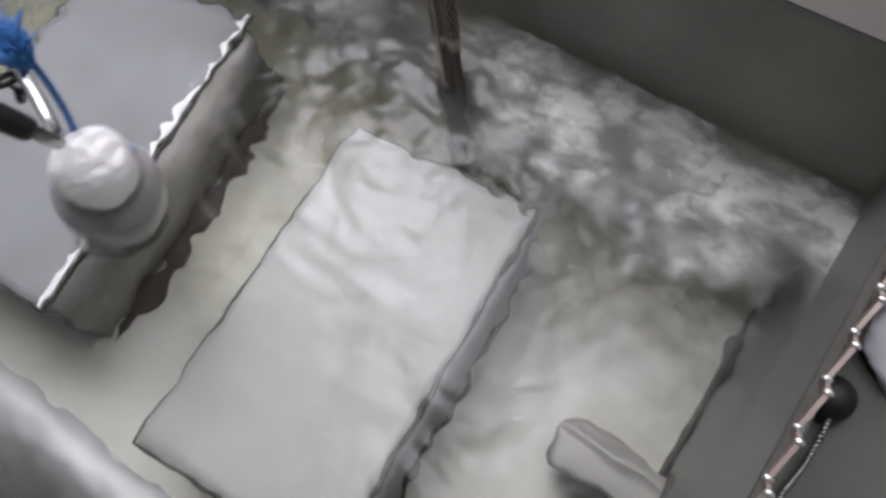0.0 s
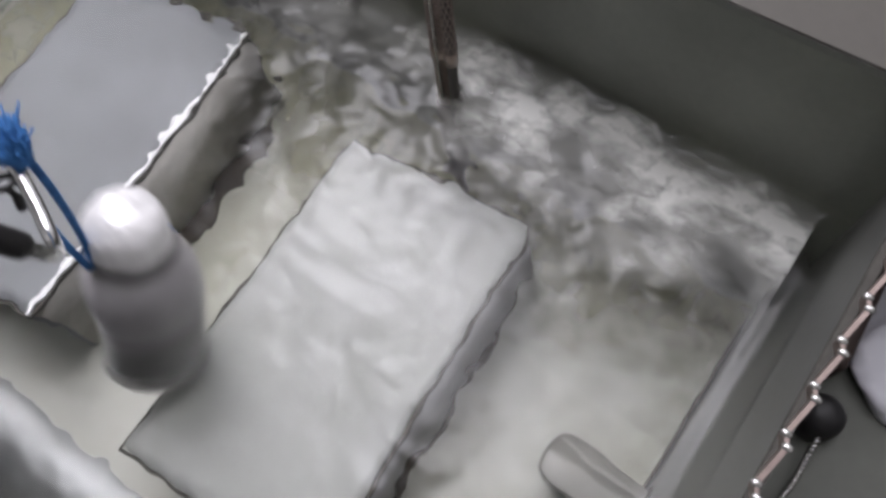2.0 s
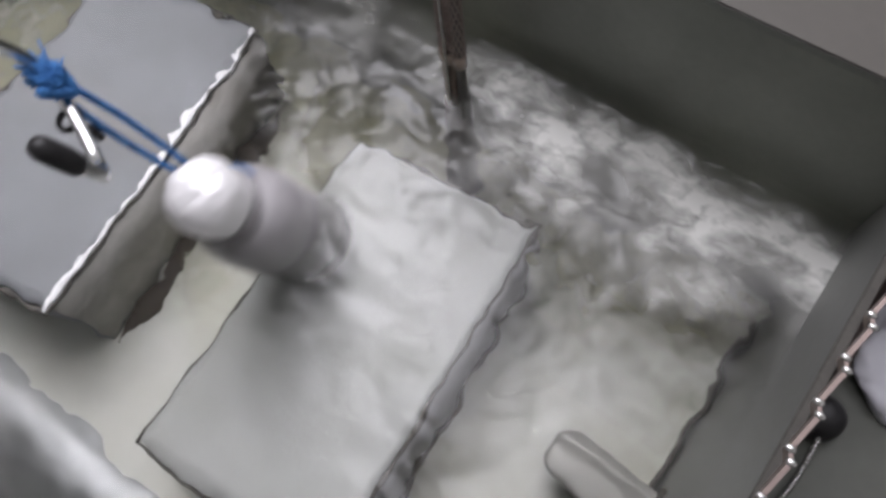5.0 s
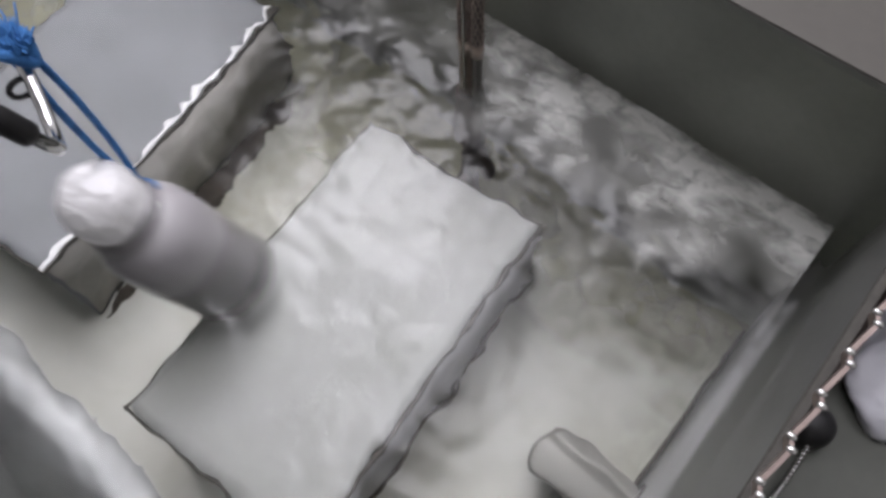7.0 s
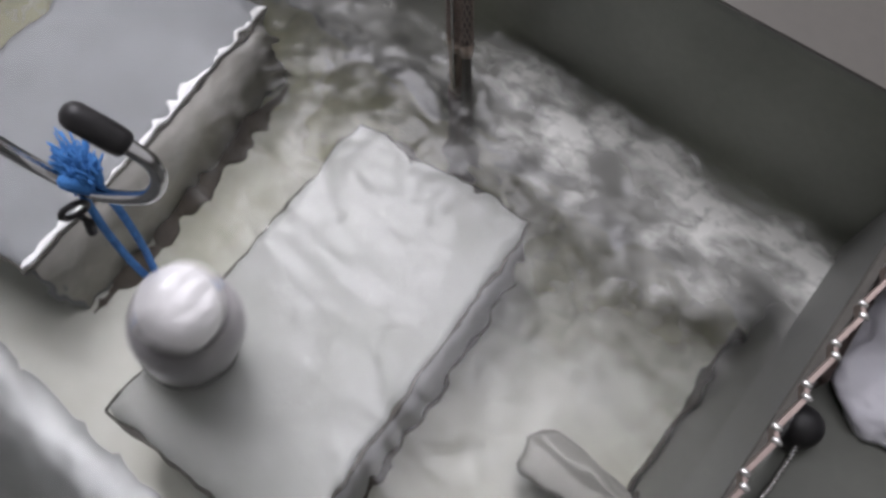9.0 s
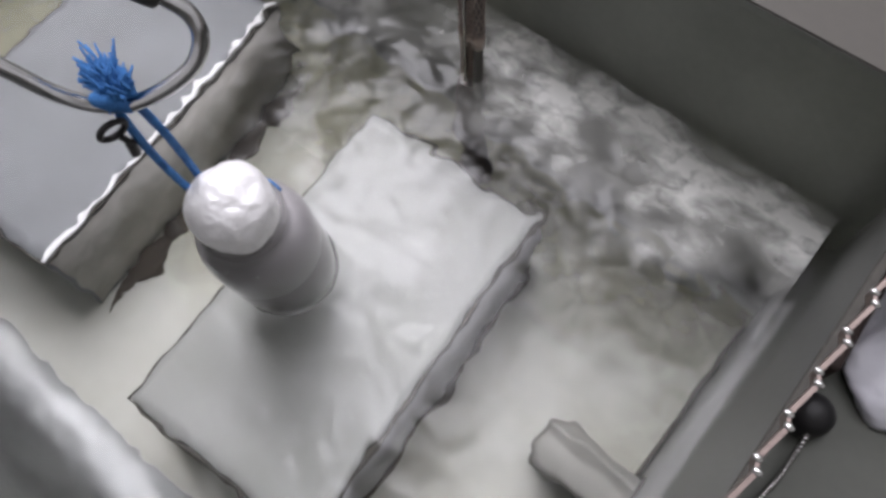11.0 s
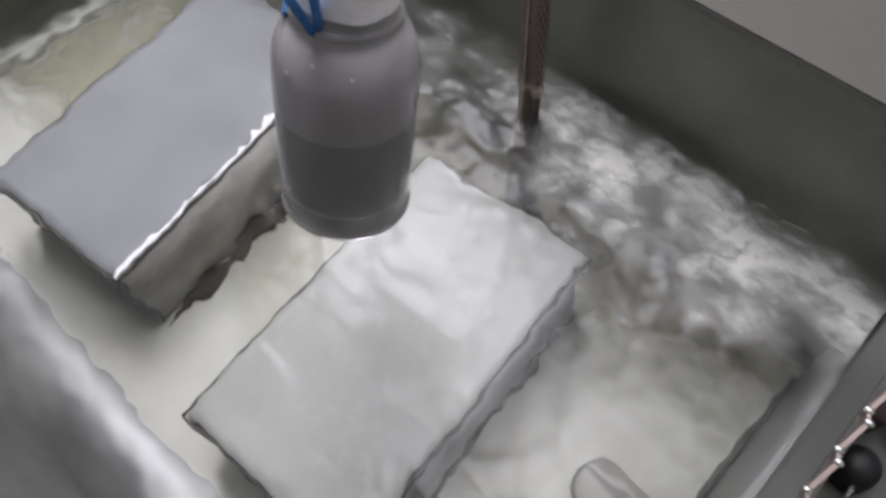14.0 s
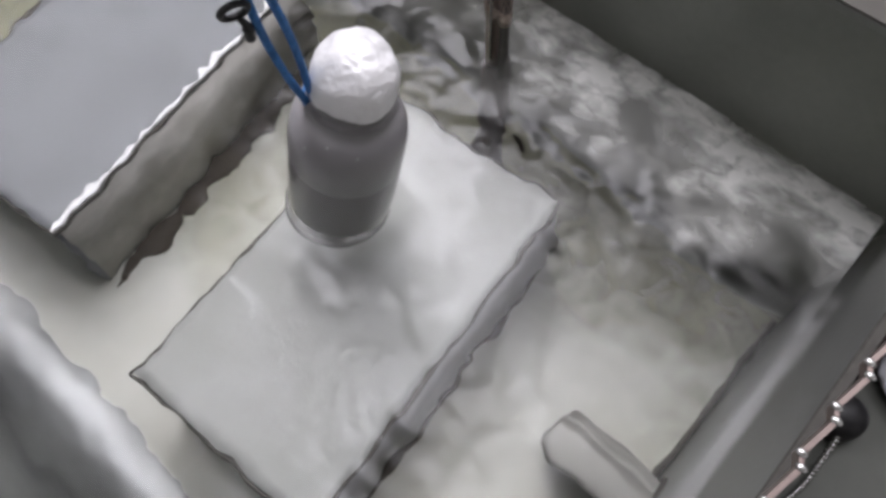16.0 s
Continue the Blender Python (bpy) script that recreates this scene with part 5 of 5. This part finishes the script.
    walk(water, [
        (0.00, pose(0.0140, 0.0000, 0.055)),
        (0.25, pose(0.0050, 0.0131, 0.055)),
        (0.50, pose(-0.0105, 0.0093, 0.055)),
        (0.75, pose(-0.0124, -0.0065, 0.055)),
        (1.00, pose(0.0017, -0.0139, 0.055)),
        (1.25, pose(0.0136, -0.0034, 0.055)),
        (1.50, pose(0.0080, 0.0115, 0.055)),
        (1.75, pose(-0.0080, 0.0115, 0.055)),
        (2.00, pose(-0.0136, -0.0034, 0.055)),
        (2.25, pose(-0.0017, -0.0139, 0.055)),
        (2.50, pose(0.0124, -0.0065, 0.055)),
        (2.75, pose(0.0105, 0.0093, 0.055)),
        (3.00, pose(-0.0050, 0.0131, 0.055)),
        (3.25, pose(-0.0140, 0.0000, 0.055)),
        (3.50, pose(-0.0050, -0.0131, 0.055)),
        (3.75, pose(0.0105, -0.0093, 0.055)),
        (4.00, pose(0.0124, 0.0065, 0.055)),
        (4.25, pose(-0.0017, 0.0139, 0.055)),
        (4.50, pose(-0.0136, 0.0034, 0.055)),
        (4.75, pose(-0.0080, -0.0115, 0.055)),
        (5.00, pose(0.0080, -0.0115, 0.055)),
        (5.25, pose(0.0136, 0.0034, 0.055)),
        (5.50, pose(0.0017, 0.0139, 0.055)),
        (5.75, pose(-0.0124, 0.0065, 0.055)),
        (6.00, pose(-0.0105, -0.0093, 0.055)),
        (6.25, pose(0.0050, -0.0131, 0.055)),
        (6.50, pose(0.0140, -0.0000, 0.055)),
        (6.75, pose(0.0050, 0.0131, 0.055)),
        (7.00, pose(-0.0105, 0.0093, 0.055)),
        (7.25, pose(-0.0124, -0.0065, 0.055)),
        (7.50, pose(0.0017, -0.0139, 0.055)),
        (7.75, pose(0.0136, -0.0034, 0.055)),
        (8.00, pose(0.0080, 0.0115, 0.055)),
        (8.25, pose(-0.0080, 0.0115, 0.055)),
        (8.50, pose(-0.0136, -0.0034, 0.055)),
        (8.75, pose(-0.0017, -0.0139, 0.055)),
        (9.00, pose(0.0124, -0.0065, 0.055)),
        (9.25, pose(0.0067, 0.0060, 0.055)),
        (9.50, pose(-0.0032, 0.0084, 0.055)),
        (9.75, pose(-0.0090, 0.0000, 0.055)),
        (10.00, pose(-0.0032, -0.0084, 0.055)),
        (10.25, pose(0.0067, -0.0060, 0.055)),
        (10.50, pose(0.0080, 0.0042, 0.055)),
        (10.75, pose(-0.0011, 0.0089, 0.055)),
        (11.00, pose(-0.0087, 0.0022, 0.055)),
        (11.25, pose(-0.0051, -0.0074, 0.055)),
        (11.50, pose(0.0051, -0.0074, 0.055)),
        (11.75, pose(0.0087, 0.0022, 0.055)),
        (12.00, pose(0.0011, 0.0089, 0.055)),
        (12.25, pose(-0.0080, 0.0042, 0.055)),
        (12.50, pose(-0.0067, -0.0060, 0.055)),
        (12.75, pose(0.0032, -0.0084, 0.055)),
        (13.00, pose(0.0090, -0.0000, 0.055)),
        (13.25, pose(0.0032, 0.0084, 0.055)),
        (13.50, pose(-0.0067, 0.0060, 0.055)),
        (13.75, pose(-0.0080, -0.0042, 0.055)),
        (14.00, pose(0.0011, -0.0089, 0.055)),
        (14.25, pose(0.0087, -0.0022, 0.055)),
        (14.50, pose(0.0051, 0.0074, 0.055)),
        (14.75, pose(-0.0051, 0.0074, 0.055)),
        (15.00, pose(-0.0087, -0.0022, 0.055)),
        (15.25, pose(-0.0011, -0.0089, 0.055)),
        (15.50, pose(0.0080, -0.0042, 0.055)),
        (15.75, pose(0.0067, 0.0060, 0.055)),
        (16.00, pose(-0.0032, 0.0084, 0.055)),
    ])
    walk(glare_far, [
        (0.00, pose(0.0140, 0.0000, 0.055)),
        (0.25, pose(0.0050, 0.0131, 0.055)),
        (0.50, pose(-0.0105, 0.0093, 0.055)),
        (0.75, pose(-0.0124, -0.0065, 0.055)),
        (1.00, pose(0.0017, -0.0139, 0.055)),
        (1.25, pose(0.0136, -0.0034, 0.055)),
        (1.50, pose(0.0080, 0.0115, 0.055)),
        (1.75, pose(-0.0080, 0.0115, 0.055)),
        (2.00, pose(-0.0136, -0.0034, 0.055)),
        (2.25, pose(-0.0017, -0.0139, 0.055)),
        (2.50, pose(0.0124, -0.0065, 0.055)),
        (2.75, pose(0.0105, 0.0093, 0.055)),
        (3.00, pose(-0.0050, 0.0131, 0.055)),
        (3.25, pose(-0.0140, 0.0000, 0.055)),
        (3.50, pose(-0.0050, -0.0131, 0.055)),
        (3.75, pose(0.0105, -0.0093, 0.055)),
        (4.00, pose(0.0124, 0.0065, 0.055)),
        (4.25, pose(-0.0017, 0.0139, 0.055)),
        (4.50, pose(-0.0136, 0.0034, 0.055)),
        (4.75, pose(-0.0080, -0.0115, 0.055)),
        (5.00, pose(0.0080, -0.0115, 0.055)),
        (5.25, pose(0.0136, 0.0034, 0.055)),
        (5.50, pose(0.0017, 0.0139, 0.055)),
        (5.75, pose(-0.0124, 0.0065, 0.055)),
        (6.00, pose(-0.0105, -0.0093, 0.055)),
        (6.25, pose(0.0050, -0.0131, 0.055)),
        (6.50, pose(0.0140, -0.0000, 0.055)),
        (6.75, pose(0.0050, 0.0131, 0.055)),
        (7.00, pose(-0.0105, 0.0093, 0.055)),
        (7.25, pose(-0.0124, -0.0065, 0.055)),
        (7.50, pose(0.0017, -0.0139, 0.055)),
        (7.75, pose(0.0136, -0.0034, 0.055)),
        (8.00, pose(0.0080, 0.0115, 0.055)),
        (8.25, pose(-0.0080, 0.0115, 0.055)),
        (8.50, pose(-0.0136, -0.0034, 0.055)),
        (8.75, pose(-0.0017, -0.0139, 0.055)),
        (9.00, pose(0.0124, -0.0065, 0.055)),
        (9.25, pose(0.0067, 0.0060, 0.055)),
        (9.50, pose(-0.0032, 0.0084, 0.055)),
        (9.75, pose(-0.0090, 0.0000, 0.055)),
        (10.00, pose(-0.0032, -0.0084, 0.055)),
        (10.25, pose(0.0067, -0.0060, 0.055)),
        (10.50, pose(0.0080, 0.0042, 0.055)),
        (10.75, pose(-0.0011, 0.0089, 0.055)),
        (11.00, pose(-0.0087, 0.0022, 0.055)),
        (11.25, pose(-0.0051, -0.0074, 0.055)),
        (11.50, pose(0.0051, -0.0074, 0.055)),
        (11.75, pose(0.0087, 0.0022, 0.055)),
        (12.00, pose(0.0011, 0.0089, 0.055)),
        (12.25, pose(-0.0080, 0.0042, 0.055)),
        (12.50, pose(-0.0067, -0.0060, 0.055)),
        (12.75, pose(0.0032, -0.0084, 0.055)),
        (13.00, pose(0.0090, -0.0000, 0.055)),
        (13.25, pose(0.0032, 0.0084, 0.055)),
        (13.50, pose(-0.0067, 0.0060, 0.055)),
        (13.75, pose(-0.0080, -0.0042, 0.055)),
        (14.00, pose(0.0011, -0.0089, 0.055)),
        (14.25, pose(0.0087, -0.0022, 0.055)),
        (14.50, pose(0.0051, 0.0074, 0.055)),
        (14.75, pose(-0.0051, 0.0074, 0.055)),
        (15.00, pose(-0.0087, -0.0022, 0.055)),
        (15.25, pose(-0.0011, -0.0089, 0.055)),
        (15.50, pose(0.0080, -0.0042, 0.055)),
        (15.75, pose(0.0067, 0.0060, 0.055)),
        (16.00, pose(-0.0032, 0.0084, 0.055)),
    ])
    walk(glare_near, [
        (0.00, pose(0.0140, 0.0000, 0.055)),
        (0.25, pose(0.0050, 0.0131, 0.055)),
        (0.50, pose(-0.0105, 0.0093, 0.055)),
        (0.75, pose(-0.0124, -0.0065, 0.055)),
        (1.00, pose(0.0017, -0.0139, 0.055)),
        (1.25, pose(0.0136, -0.0034, 0.055)),
        (1.50, pose(0.0080, 0.0115, 0.055)),
        (1.75, pose(-0.0080, 0.0115, 0.055)),
        (2.00, pose(-0.0136, -0.0034, 0.055)),
        (2.25, pose(-0.0017, -0.0139, 0.055)),
        (2.50, pose(0.0124, -0.0065, 0.055)),
        (2.75, pose(0.0105, 0.0093, 0.055)),
        (3.00, pose(-0.0050, 0.0131, 0.055)),
        (3.25, pose(-0.0140, 0.0000, 0.055)),
        (3.50, pose(-0.0050, -0.0131, 0.055)),
        (3.75, pose(0.0105, -0.0093, 0.055)),
        (4.00, pose(0.0124, 0.0065, 0.055)),
        (4.25, pose(-0.0017, 0.0139, 0.055)),
        (4.50, pose(-0.0136, 0.0034, 0.055)),
        (4.75, pose(-0.0080, -0.0115, 0.055)),
        (5.00, pose(0.0080, -0.0115, 0.055)),
        (5.25, pose(0.0136, 0.0034, 0.055)),
        (5.50, pose(0.0017, 0.0139, 0.055)),
        (5.75, pose(-0.0124, 0.0065, 0.055)),
        (6.00, pose(-0.0105, -0.0093, 0.055)),
        (6.25, pose(0.0050, -0.0131, 0.055)),
        (6.50, pose(0.0140, -0.0000, 0.055)),
        (6.75, pose(0.0050, 0.0131, 0.055)),
        (7.00, pose(-0.0105, 0.0093, 0.055)),
        (7.25, pose(-0.0124, -0.0065, 0.055)),
        (7.50, pose(0.0017, -0.0139, 0.055)),
        (7.75, pose(0.0136, -0.0034, 0.055)),
        (8.00, pose(0.0080, 0.0115, 0.055)),
        (8.25, pose(-0.0080, 0.0115, 0.055)),
        (8.50, pose(-0.0136, -0.0034, 0.055)),
        (8.75, pose(-0.0017, -0.0139, 0.055)),
        (9.00, pose(0.0124, -0.0065, 0.055)),
        (9.25, pose(0.0067, 0.0060, 0.055)),
        (9.50, pose(-0.0032, 0.0084, 0.055)),
        (9.75, pose(-0.0090, 0.0000, 0.055)),
        (10.00, pose(-0.0032, -0.0084, 0.055)),
        (10.25, pose(0.0067, -0.0060, 0.055)),
        (10.50, pose(0.0080, 0.0042, 0.055)),
        (10.75, pose(-0.0011, 0.0089, 0.055)),
        (11.00, pose(-0.0087, 0.0022, 0.055)),
        (11.25, pose(-0.0051, -0.0074, 0.055)),
        (11.50, pose(0.0051, -0.0074, 0.055)),
        (11.75, pose(0.0087, 0.0022, 0.055)),
        (12.00, pose(0.0011, 0.0089, 0.055)),
        (12.25, pose(-0.0080, 0.0042, 0.055)),
        (12.50, pose(-0.0067, -0.0060, 0.055)),
        (12.75, pose(0.0032, -0.0084, 0.055)),
        (13.00, pose(0.0090, -0.0000, 0.055)),
        (13.25, pose(0.0032, 0.0084, 0.055)),
        (13.50, pose(-0.0067, 0.0060, 0.055)),
        (13.75, pose(-0.0080, -0.0042, 0.055)),
        (14.00, pose(0.0011, -0.0089, 0.055)),
        (14.25, pose(0.0087, -0.0022, 0.055)),
        (14.50, pose(0.0051, 0.0074, 0.055)),
        (14.75, pose(-0.0051, 0.0074, 0.055)),
        (15.00, pose(-0.0087, -0.0022, 0.055)),
        (15.25, pose(-0.0011, -0.0089, 0.055)),
        (15.50, pose(0.0080, -0.0042, 0.055)),
        (15.75, pose(0.0067, 0.0060, 0.055)),
        (16.00, pose(-0.0032, 0.0084, 0.055)),
    ])


motions()
